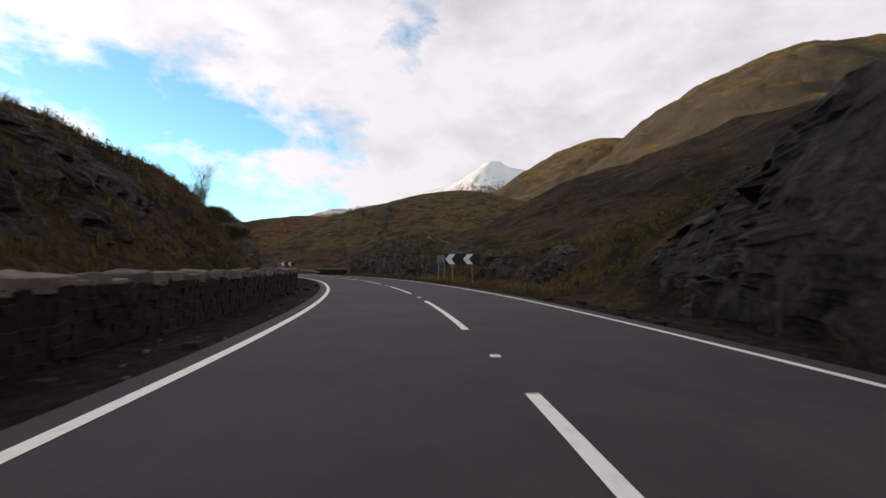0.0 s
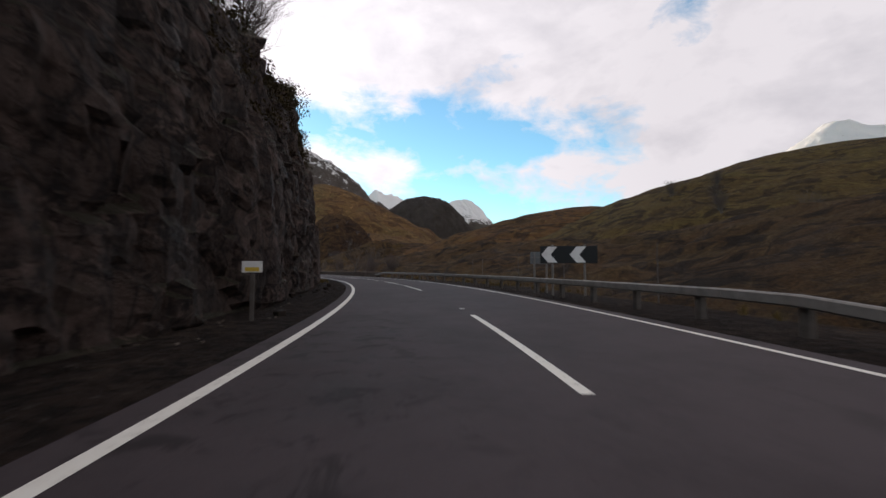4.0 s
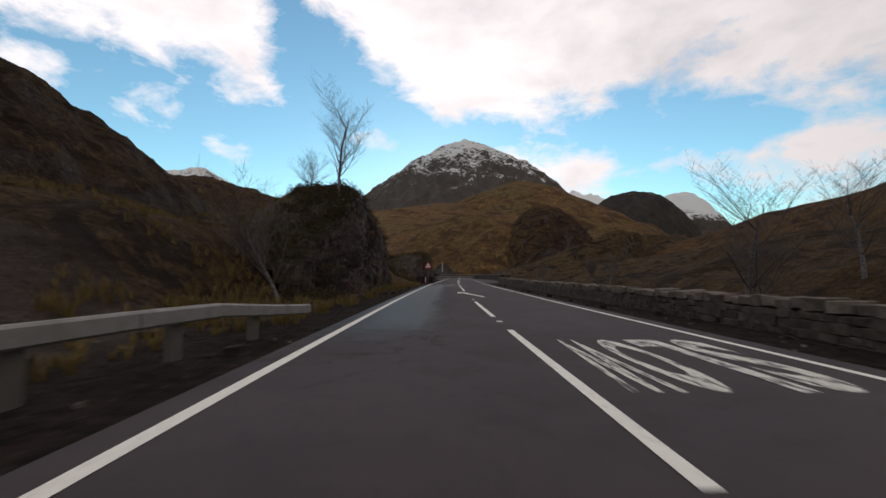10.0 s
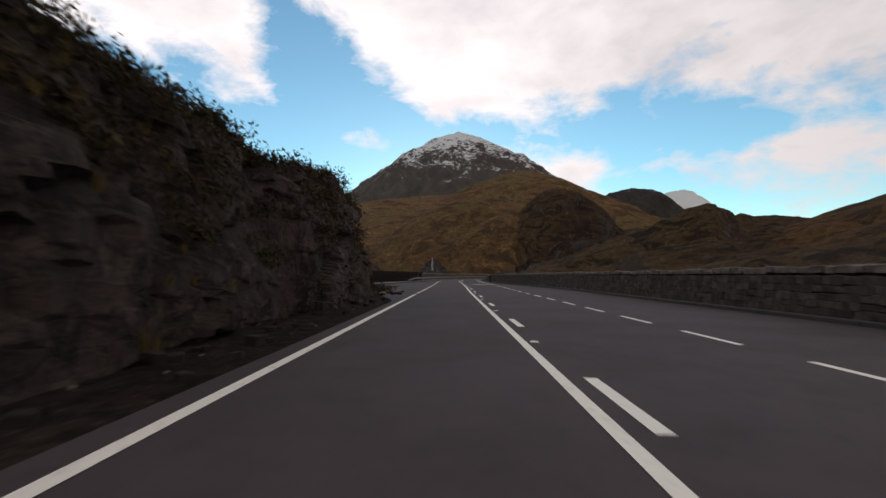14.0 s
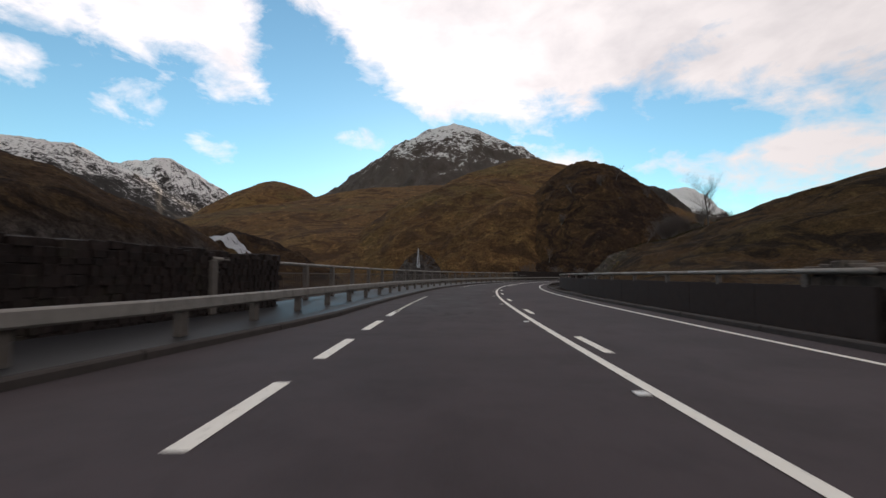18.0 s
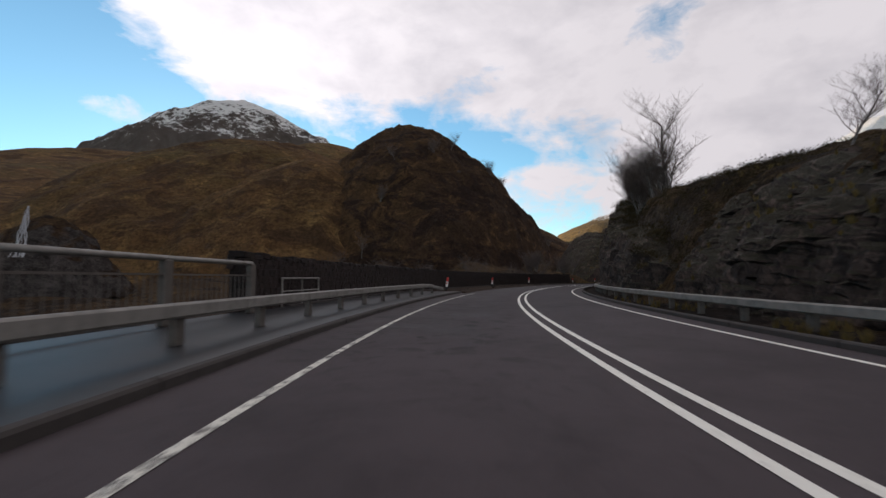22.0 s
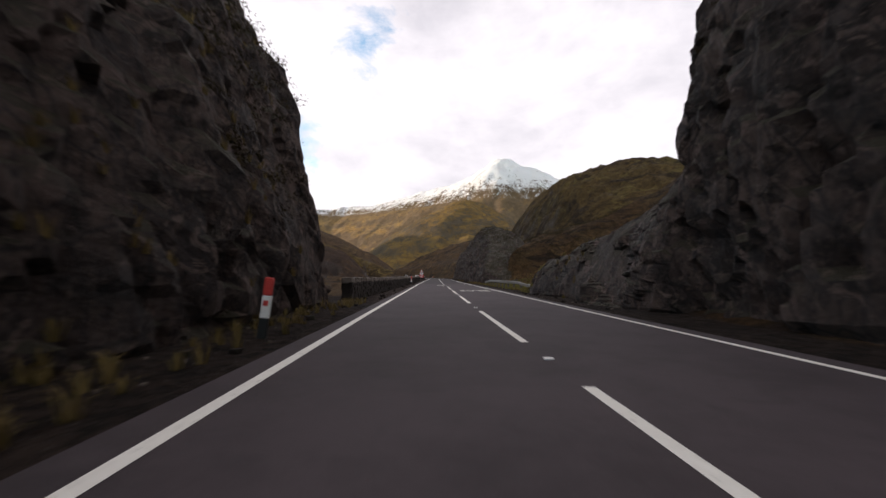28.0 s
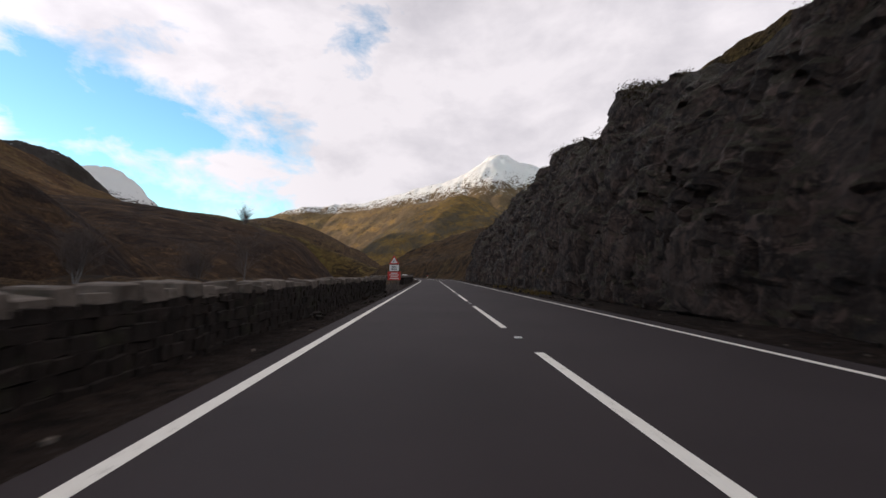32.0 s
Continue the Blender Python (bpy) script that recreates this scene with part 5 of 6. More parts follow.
def chevron_sign(m, wide, high, z, label):
    t = thing("chevron_sign", m, label, "road sign", "chevron signs")
    part("panel", box(wide, 0.03, high, z=z, bevel=0.008), BLACK, t)
    n = 2
    for k in range(n):
        x = -wide / 2 + wide * (0.02 + 0.5 * k)
        w_, a = wide * 0.165, high * 0.5
        pts = [(x, z + a), (x + a * 0.75, z + high * 0.96), (x + a * 0.75 + w_, z + high * 0.96), (x + w_, z + a), (x + a * 0.75 + w_, z + high * 0.04), (x + a * 0.75, z + high * 0.04)]
        part("chevron", plate(pts, 0.004, y=-0.0195), WHITE, t)
    for x in (-wide * 0.28, wide * 0.28):
        part("post", cyl(0.045, z + high + 0.35, x, 0.05, -0.3), STEEL, t)
        part("clamp", box(0.12, 0.03, 0.05, x, 0.03, z + high * 0.3), STEEL, t)
    return t


def back_sign(m, wide, high, z, label, mat=GREYSIGN):
    t = thing("road_sign", m, label, "road sign")
    part("panel", box(wide, 0.02, high, z=z, bevel=0.006), mat, t)
    for x in (-wide * 0.3, wide * 0.3):
        part("post", cyl(0.04, z + high + 0.3, x, -0.035, -0.3), STEEL, t)
    part("brace", box(wide * 0.94, 0.03, 0.05, y=-0.02, z=z + high * 0.5), STEEL, t)
    return t


chevron_sign(at(28, 5.9, 0.2, -22), 2.5, 0.78, 1.08, "black and white chevron sign on two steel posts")
chevron_sign(at(80.6, 5.8, -0.4, -18), 2.4, 0.75, 1.75, "black and white chevron sign behind the barrier")
back_sign(at(31.5, 5.6, 0.2, -24), 0.75, 0.55, 1.3, "grey back of a road sign on two posts")
back_sign(at(82.8, 5.5, -0.4, -20), 0.95, 0.58, 1.75, "grey back of a road sign on two posts")
chevron_sign(at(740, -1.0, 0.0, 0), 2.2, 0.75, 1.0, "far black and white chevron sign at the next bend")

warn = thing("warning_sign", at(221.3, -3.95, 0.0, -3), "red-bordered triangular sign with a black bend arrow", "road sign")
TRI = [(-0.45, 0.0), (0.45, 0.0), (0.04, 0.76), (-0.04, 0.76)]
part("plate", plate([(x, z + 2.05) for x, z in TRI], 0.02), RED, warn)
part("field", plate([(x * 0.66, z * 0.66 + 2.14) for x, z in TRI], 0.004, y=-0.006), WHITE, warn)
part("arrow", plate([(-0.13, 2.17), (-0.06, 2.17), (-0.06, 2.31), (-0.02, 2.36), (0.08, 2.37), (0.08, 2.34), (0.16, 2.395), (0.08, 2.45), (0.08, 2.42), (-0.06, 2.41), (-0.13, 2.33)], 0.003, y=-0.010), BLACK, warn)
part("post", cyl(0.04, 2.75, 0, 0.05, -0.25), STEEL_DULL, warn)

board = thing("warning_sign", at(594, -4.7, 0.0, -4), "triangular bend sign above white and red plates on posts", "road sign")
part("plate", plate([(x * 0.95, z * 0.95 + 2.05) for x, z in TRI], 0.02), RED, board)
part("field", plate([(x * 0.62, z * 0.62 + 2.14) for x, z in TRI], 0.004, y=-0.006), WHITE, board)
part("arrow", plate([(-0.10, 2.18), (-0.05, 2.18), (-0.05, 2.27), (0.06, 2.33), (0.06, 2.44), (0.01, 2.44), (0.01, 2.36), (-0.10, 2.30)], 0.003, y=-0.010), BLACK, board)
part("white_plate", box(0.8, 0.02, 0.5, z=1.48, bevel=0.006), WHITE, board)
for k in range(3):
    part("bar", box(0.5 - 0.12 * (k == 2), 0.004, 0.055, y=-0.012, z=1.58 + 0.12 * k), BLACK, board)
part("red_plate", box(1.1, 0.02, 0.72, z=0.70, bevel=0.006), RED, board)
for k in range(4):
    part("bar", box(0.8 - 0.2 * (k % 2), 0.004, 0.06, y=-0.012, z=0.80 + 0.15 * k), WHITE, board)
for x in (-0.3, 0.3):
    part("post", cyl(0.04, 2.5, x, 0.05, -0.25), STEEL_DULL, board)

disc = thing("sign_post", at(171.5, 4.2, 0.0, 0), "leaning steel pole with a small dark round sign", "road sign")
lean_m = Matrix.Rotation(radians(3), 4, "Y")
part("pole", cyl(0.04, 2.9, 0, 0, -0.3), STEEL_DULL, disc, m=lean_m)
part("disc", cyl(0.17, 0.02, 0, -0.04, 1.55, n=24, turn=Matrix.Rotation(radians(90), 4, "X")), PURPLE, disc, m=lean_m)
part("top", cyl(0.05, 0.3, 0, 0, 2.45), WHITE, disc, m=lean_m)

# ---- writing and arrows on the road ----


def road_word(word, s, u, turn, wide=2.3, long=2.8):
    """The word, drawn long on the road surface, as separate letters."""
    t = thing("road_word", at(s, u, 0.007, turn), "white word painted long on the asphalt", "road marking", kind="structure")
    x = -wide / 2
    for ch in word:
        cu = bpy.data.curves.new("letter", "FONT")
        cu.body, cu.size, cu.align_x, cu.offset = ch, 1.0, "CENTER", 0.035
        tmp = new("letter_curve", cu)
        me = bpy.data.meshes.new_from_object(tmp.evaluated_get(bpy.context.evaluated_depsgraph_get()))
        bpy.data.objects.remove(tmp)
        me.materials.clear()
        me.materials.append(WORN)
        co = np.array([v.co for v in me.vertices])
        lo, hi = co.min(0), co.max(0)
        w_ = wide / len(word)
        m = Matrix.Translation((x + w_ / 2, 0, 0)) @ Matrix.Diagonal((w_ * 0.86 / (hi[0] - lo[0]), long / (hi[1] - lo[1]), 1, 1)) @ Matrix.Translation((-(lo[0] + hi[0]) / 2, -lo[1], 0))
        piece("letter", me, t, m)
        x += w_
    return t


def road_arrow(s, u, turn=0.0, mat=PAINT):
    """A long slanting arrow that sends traffic back to its lane."""
    t = thing("road_arrow", at(s, u, 0.0065, turn), "long white slanting arrow painted on the road", "road marking", kind="structure")
    bm = bmesh.new()
    pts = [(0.58, 0), (0.77, 0), (0.0, 4.5), (0.26, 4.6), (-0.55, 6.2), (-0.62, 4.3), (-0.24, 4.4)]
    bm.faces.new([bm.verts.new((x, y, 0)) for x, y in pts])
    bmesh.ops.triangulate(bm, faces=bm.faces[:])
    part("arrow", bm, mat, t)
    return t


road_word("SLOW", 214.2, -1.6, 0)
road_word("SLOW", 174.4, 1.65, 180, 2.5, 3.2)
road_word("SLOW", 519.8, 1.6, 180)
road_arrow(142.4, 0.15)
road_arrow(188.4, 0.05)
road_arrow(530.6, -0.4, 0, WORN)

# wet patches
def patch(name, s0, s1, u0, u1, mat, label, seed, z=0.004, parent=road):
    n = 40
    a_ = np.linspace(0, 2 * math.pi, n, endpoint=False)
    r_ = 1 + 0.9 * fbm(np.cos(a_) * 1.6 + seed, np.sin(a_) * 1.6, seed, 4)
    pts = [P((s0 + s1) / 2 + (s1 - s0) / 2 * float(r_[i] * math.sin(a_[i])), (u0 + u1) / 2 + (u1 - u0) / 2 * float(r_[i] * math.cos(a_[i])), z) for i in range(n)]
    return piece(name, mesh_of(name, [tuple(p) for p in pts], [list(range(n))], mat), parent, None, label)


patch("damp_band", 56.7, 58.3, -3.3, 0.1, WET, "dark wet band across the road", 61, 0.003)
patch("damp_band", 56.2, 58.9, 0.0, 3.9, WET, "dark wet band across the road", 62, 0.0035)
ribbon("newer_asphalt", 544, 800, 3.8, -3.8, 0.003, NEW_ASPHALT, road, 2.0, 4, "darker newer asphalt")
for k in range(9):
    patch("puddle", 118.6 + 1.1 * k, 119.3 + 1.1 * k + 0.3 * (k % 3), -4.25 - 0.06 * (k % 2), -4.0 - 0.05 * (k % 3), PUDDLE, "small puddle in the gutter", 30 + k, -0.004)
for k, (a0, a1, b0, b1) in enumerate(((138.0, 139.5, -4.95, -4.3), (139.3, 141.3, -4.75, -4.15), (141.5, 142.9, -4.55, -4.15), (136.8, 137.9, -5.05, -4.65), (143.2, 144.0, -4.5, -4.2))):
    patch("puddle", a0, a1, b0, b1, PUDDLE, "muddy puddle by the barrier", 10 + k, -0.004)

# litter on the verge
for s0, u0, size in ((53.7, -4.35, 0.09), (52.0, -4.6, 0.03), (52.3, -4.9, 0.025), (52.6, -4.75, 0.03)):
    scrap = bmesh.new()
    bmesh.ops.create_icosphere(scrap, subdivisions=2, radius=size, matrix=Matrix.Diagonal((1.3, 0.9, 0.5, 1)))
    for v in scrap.verts:
        v.co *= 1 + 0.7 * noise.noise(v.co * (1.6 / size) + Vector((s0, u0, 0)))
    litter = part("litter", scrap, WHITE, None, m=at(s0, u0, 0.02 + size * 0.2, s0 * 90))
    tagged(litter, "crumpled scrap of white plastic on the stony verge", "litter", "litter on the verge")

# hand rails of the steps beyond the bridge
steps_rail = thing("step_handrail", at(391.5, -8.0, 0.1), "short bent steel handrail at the head of some steps", "handrail")
for y in (0.0, 1.5, 3.0):
    part("post", cyl(0.03, 1.0, 0, y, 0), STEEL, steps_rail)
part("rail", cyl(0.03, 3.1, 0, -0.05, 1.0, turn=Matrix.Rotation(radians(-90), 4, "X")), STEEL, steps_rail)
part("rail", cyl(0.025, 3.1, 0, -0.05, 0.55, turn=Matrix.Rotation(radians(-90), 4, "X")), STEEL, steps_rail)

footing = thing("wall_footing", Matrix(), "pale concrete strip at the foot of the dark wall", "kerb", kind="structure")
for k in range(392, 464, 4):
    sweep("footing_strip", k + 0.01, k + 3.99, along((389.5, -8.05), (440, -8.25), (466, -7.05)), 0.1, [(-0.12, -0.1), (0.10, -0.1), (0.10, 0.06), (-0.12, 0.08)], CONCRETE, footing, 2.0)

reflector = thing("barrier_reflector", at(127, -7.2, 0.60), "small red reflector fixed on the barrier", "reflector", "barrier reflectors")
part("stem", box(0.04, 0.04, 0.06, z=-0.03), STEEL_DULL, reflector)
part("lens", cyl(0.06, 0.03, 0, -0.015, 0.09, 14, turn=Matrix.Rotation(radians(-90), 4, "X")), RED, reflector, "red reflective lens")
for s, u in ((156, -5.45), (166, -5.25)):
    copy_thing(reflector, at(s, u, 0.67))

# ---- trees ----


def tube(line_, sides, verts, faces):
    """One unbroken tapering tube along the points (place, radius)."""
    n = len(verts)
    for i, (p, r) in enumerate(line_):
        d = line_[min(i + 1, len(line_) - 1)][0] - line_[max(i - 1, 0)][0]
        ax = d.normalized()
        e1 = ax.cross(Vector((0.31, 0.95, 0.05))).normalized()
        e2 = ax.cross(e1)
        for k in range(sides):
            t = 2 * math.pi * k / sides
            verts.append(tuple(p + e1 * (r * math.cos(t)) + e2 * (r * math.sin(t))))
    for i in range(len(line_) - 1):
        for k in range(sides):
            q = n + i * sides
            faces.append([q + k, q + (k + 1) % sides, q + sides + (k + 1) % sides, q + sides + k])


def grow(rng, p, d, length, r, level, out, spread):
    """One branch in a few bends, with finer ones off it."""
    steps = 6 if level == 0 else 4 if level == 1 else 3
    line_ = [(p, r)]
    for k in range(steps):
        q = p + d * (length / steps)
        r = max(r * (1 - (0.85 if level == 0 else 0.75) / steps), 0.004)
        line_.append((q, r))
        p = q
        d = (d + Vector((rng.uniform(-1, 1), rng.uniform(-1, 1), rng.uniform(-0.2, 0.6))) * (0.13 if level == 0 else 0.24)).normalized()
        if level < 3 and k >= (1 if level == 0 else 0):
            for _ in range(rng.choice((2, 3)) if level else 3):
                a = rng.uniform(0, 2 * math.pi)
                side = Vector((math.cos(a), math.sin(a), rng.uniform(0.1, 0.7)))
                grow(rng, p, (d * 0.6 + side * spread).normalized(), length * rng.uniform(0.38, 0.6), max(r * 0.5, 0.005), level + 1, out, spread)
    out.append((level, line_))


def bare_tree(seed, height, label, m, lean=0.0, spread=0.8, stems=1):
    rng = random.Random(seed)
    t = thing("bare_birch", m, label, "tree", "bare trees")
    out = []
    for st in range(stems):
        d = Vector((lean + rng.uniform(-0.25, 0.25) * (stems > 1), rng.uniform(-0.25, 0.25) * (stems > 1), 1)).normalized()
        grow(rng, Vector((0.15 * st, 0, -0.4)), d, height * 0.72, height * 0.016 + 0.02, 0, out, spread)
    cv, cf = [], []
    for level, line_ in out:
        if level == 0:
            v, f = [], []
            tube(line_, 7, v, f)
            piece("trunk", mesh_of("trunk", v, f, BARK, True), t)
        else:
            tube(line_, 4 if level == 1 else 3, cv, cf)
    tagged(piece("crown", mesh_of("crown", cv, cf, TWIG, True), t), kind="stuff")
    return t


# the land within reach of the road, to set things down on
_v, _f, _n = [], [], 0
for ob in scene.objects:
    if ob.type == "MESH" and ob.data.name.split(".")[0] in ("verge", "river_rocks", "rock_face", "dark_knoll", "dark_hill", "hillside", "moor_bank", "slab", "carriageway"):
        me = ob.data
        co = np.empty(len(me.vertices) * 3)
        me.vertices.foreach_get("co", co)
        ix = np.empty(len(me.loops), dtype=np.int32)
        me.loops.foreach_get("vertex_index", ix)
        _v.append(co.reshape(-1, 3))
        _f.append(ix.reshape(-1, 4) + _n)
        _n += len(me.vertices)
LAND = BVHTree.FromPolygons(np.concatenate(_v).tolist(), np.concatenate(_f).tolist())


def drop(x, y):
    """Height of the land at a place."""
    place = LAND.ray_cast(Vector((x, y, 900)), Vector((0, 0, -1)))[0]
    return place.z if place else -5.0


BIRCH = [bare_tree(61, 8.0, "slender bare birch with fine twigs", Matrix.Translation((0, 0, 0))), bare_tree(62, 6.0, "bare winter birch leaning from the slope", Matrix.Translation((0, 0, 0)), 0.3, 0.7),
         bare_tree(63, 5.0, "small many-stemmed bare birch", Matrix.Translation((0, 0, 0)), 0.1, 0.9, 3)]
_first = [True, True, True]


def plant(kind, place, size=1.0, turn=0.0):
    m = Matrix.Translation(place) @ Matrix.Rotation(turn, 4, "Z") @ Matrix.Scale(size, 4)
    if _first[kind]:
        _first[kind] = False
        BIRCH[kind].matrix_basis = m
        return BIRCH[kind]
    t = copy_thing(BIRCH[kind], m)
    t.matrix_basis = m
    return t


def plant_su(kind, s, u, size=1.0, z=None):
    p = P(s, u)
    plant(kind, Vector((p.x, p.y, drop(p.x, p.y) if z is None else z)), size, s * 1.7 + u)


for kind, s, u, size in ((0, 174, -15, 0.7), (0, 148.5, -16.2, 0.9), (0, 129, -12, 0.6), (1, 121, -10.5, 0.9), (1, 184, -7.8, 0.85), (0, 193, -8.0, 0.8), (1, 196, -10.6, 0.6), (0, 172, 15.5, 1.25), (2, 174, 20.5, 1.1), (0, 190, 15, 1.1), (2, 180, 23, 1.0), (1, 186, 25, 1.0), (0, 196, 27, 1.0), (2, 171, 26, 1.1),
                         (0, 80, -8.4, 0.95), (2, 83, -8.6, 0.9), (1, 88, -11, 0.7), (0, 240, 26, 0.7), (2, 262, 30, 0.9), (2, 300, 26, 0.8), (0, 308, 29, 0.7), (1, 318, 30, 0.8),
                         (0, 446, 12.5, 1.6), (2, 428, 10, 1.1), (2, 424, 11, 1.0), (2, 432, 10.5, 1.2), (2, 426, 12.5, 1.15), (2, 436, 9.5, 1.1), (2, 440, 10, 1.0), (2, 445, 11.5, 0.9), (1, 450, 10, 0.8), (2, 455, 11, 0.9), (2, 460, 10, 0.8), (1, 398, 14, 0.6),
                         (2, 474, -11, 1.0), (1, 480, -12, 1.0), (0, 500, -10.5, 0.6), (2, 470, -17, 1.1), (1, 466, -14, 0.9), (2, 478, -20, 1.0),
                         (1, 452, -14, 0.9), (1, 446, -18, 1.0), (2, 440, -22, 0.9), (1, 456, -20, 0.8), (2, 434, -26, 1.0), (0, 428, -30, 0.8), (1, 460, -26, 1.0), (2, 420, -24, 0.9),
                         (2, 516, -22, 0.8), (1, 530, -26, 0.9), (2, 548, -30, 0.9), (2, 560, -24, 0.8), (1, 575, -34, 1.0), (2, 590, -28, 0.9), (0, 600, -20, 0.7), (2, 610, -30, 1.0)):
    plant_su(kind, s, u, size)
for kind, x, y, size in ((1, 136, 536, 1.2), (2, 172, 118, 1.3), (1, 186, 128, 1.2), (2, 196, 150, 1.3), (0, 160, 92, 1.2), (2, 205, 138, 1.0), (2, 206, 497, 1.0), (1, 214, 503, 1.0), (2, 222, 508, 0.9), (1, 199, 520, 1.1),
                         (2, 120, 470, 1.0), (1, 128, 478, 0.9), (2, 140, 474, 1.0), (1, 150, 480, 1.0), (2, 160, 470, 1.0), (0, 112, 462, 0.8), (2, 100, 458, 1.0), (2, 176, 486, 1.0), (1, 340, 560, 1.2), (2, 352, 572, 1.3), (2, 366, 580, 1.2), (2, 380, 590, 1.3)):
    plant(kind, Vector((x, y, drop(x, y) - 0.1)), size, x)

# a bleached tree lying on the lay-by bank
_p = P(147, -13.5)
_m = Matrix.Translation((_p.x, _p.y, drop(_p.x, _p.y) + 0.35)) @ Matrix.Rotation(2.2, 4, "Z") @ Matrix.Rotation(radians(82), 4, "X") @ Matrix.Scale(0.7, 4)
_t2 = copy_thing(BIRCH[1], _m)
_t2.matrix_basis = _m
tagged(_t2, "fallen bleached birch lying on the bank", "tree", "bare trees")

# thin pale saplings behind the barrier
sap = thing("sapling", at(86, 8.5, -0.6), "thin pale bare sapling stem behind the barrier", "sapling", "saplings")
part("stem", cyl(0.035, 3.4, 0, 0, -0.4, 7, 0.012), BARK, sap)
part("side_twig", cyl(0.012, 0.8, 0, 0, 1.6, 5, 0.004, turn=Matrix.Rotation(0.6, 4, "Y")), TWIG, sap)
for s, u in ((78, 8.0), (93, 9.0), (98, 8.2), (104, 10), (296, 10.5)):
    copy_thing(sap, at(s, u, -0.9, s * 40))


# ---- low growth: grass tufts and heather, too many to count ----
def tufts(name, places, mat, label, category, blades, length, width, droop, seed):
    """Tufts of narrow bent blades at the places (x, y, z, size)."""
    rng = np.random.default_rng(seed)
    p = np.repeat(np.array(places), blades, axis=0)
    n = len(p)
    a = rng.uniform(0, 2 * math.pi, n)
    out = rng.uniform(0.05, 1.0, n) * droop
    ln = length * p[:, 3] * rng.uniform(0.55, 1.2, n)
    base = p[:, :3] + np.stack([np.cos(a), np.sin(a), np.zeros(n)], -1) * (0.09 * p[:, 3] * rng.uniform(0, 1, n))[:, None]
    dirh = np.stack([np.cos(a), np.sin(a), np.zeros(n)], -1)
    sidev = np.stack([-np.sin(a), np.cos(a), np.zeros(n)], -1) * (width * 0.5)
    mid = base + dirh * (ln * out * 0.35)[:, None] + np.array([0, 0, 1.0]) * (ln * 0.65)[:, None]
    tip = base + dirh * (ln * out)[:, None] + np.array([0, 0, 1.0]) * (ln * (1.0 - 0.35 * out))[:, None]
    v = np.stack([base - sidev, base + sidev, mid + sidev * 0.7, mid - sidev * 0.7, tip], 1).reshape(-1, 3)
    i = np.arange(n) * 5
    f = np.concatenate([np.stack([i, i + 1, i + 2, i + 3], -1)])
    t3 = np.stack([i + 3, i + 2, i + 4], -1)
    me = mesh_of(name, v, f.tolist() + t3.tolist(), mat)
    return tagged(piece(name, me), label, category, "", "stuff")


def scatter(side, s0, s1, u0, u1, count, seed, low=0.6, high=1.3, clump=0.5):
    rng = np.random.default_rng(seed)
    s = rng.uniform(s0, s1, count)
    u = side * rng.uniform(u0, u1, count)
    keep = fbm(s * 0.25, u * 0.25, seed, 3) + 0.5 > clump
    s, u = s[keep], u[keep]
    out = []
    for a_, b_ in zip(s, u):
        p = P(a_, b_)
        z = drop(p.x, p.y)
        out.append((p.x, p.y, z - 0.03, rng.uniform(low, high)))
    return out


grass_at = (scatter(1, 14, 64, 4.5, 12, 3000, 1, 0.7, 1.5, 0.4) + scatter(1, 508, 548, 5, 20, 1500, 2, 0.4, 0.9) + scatter(-1, 118, 176, 5.6, 9, 900, 3, 0.4, 0.9) + [g for g in scatter(-1, 176, 219, 4.8, 12, 2400, 4, 0.7, 1.5, 0.4) if g[2] < 2.2] + scatter(-1, 182, 240, 10, 26, 1800, 15, 0.8, 1.6, 0.42)
            + scatter(-1, 228, 270, 5.5, 14, 1100, 5) + scatter(1, 120, 232, 6.6, 18, 1300, 6) + scatter(-1, 464, 508, 4.4, 9, 800, 7, 0.5, 1.1) + scatter(1, 540, 600, 4.4, 6, 500, 8, 0.4, 1.0)
            + scatter(-1, -10, 56, 6.3, 30, 3600, 9, 0.8, 1.7, 0.42) + scatter(1, 72, 122, 5.8, 16, 800, 10) + scatter(1, 374, 404, 5, 12, 500, 11, 0.5, 1.0) + scatter(-1, 100, 122, 4.6, 8, 300, 12, 0.4, 0.9))
tufts("green_grass", scatter(1, 514, 547, 5.0, 18, 3000, 14, 0.4, 1.0, 0.3), GRASS_GREEN, "yellow-green grass in the hollow behind the barrier", "grass", 20, 0.30, 0.022, 0.9, 5)
tufts("dead_grass", grass_at, GRASS, "tufts of pale dead moor grass", "grass", 20, 0.36, 0.020, 0.85, 3)
heather_at = (scatter(-1, 52, 122, 8.2, 17, 1500, 21) + scatter(-1, 186, 212, 7.5, 15, 700, 22) + scatter(-1, 232, 272, 6.6, 16, 1500, 23) + scatter(-1, 206, 236, 10, 20, 400, 24) + scatter(1, 398, 505, 8.2, 16, 1900, 25, 0.6, 1.4, 0.42)
              + scatter(-1, 468, 508, 7.6, 15, 700, 26) + scatter(1, 545, 650, 8.5, 22, 1900, 27) + scatter(1, -25, 16, 6.8, 16, 800, 28) + scatter(1, 36, 66, 7.2, 16, 600, 29) + scatter(-1, 274, 314, 17, 28, 800, 30) + scatter(-1, 140, 180, 18, 30, 900, 31))
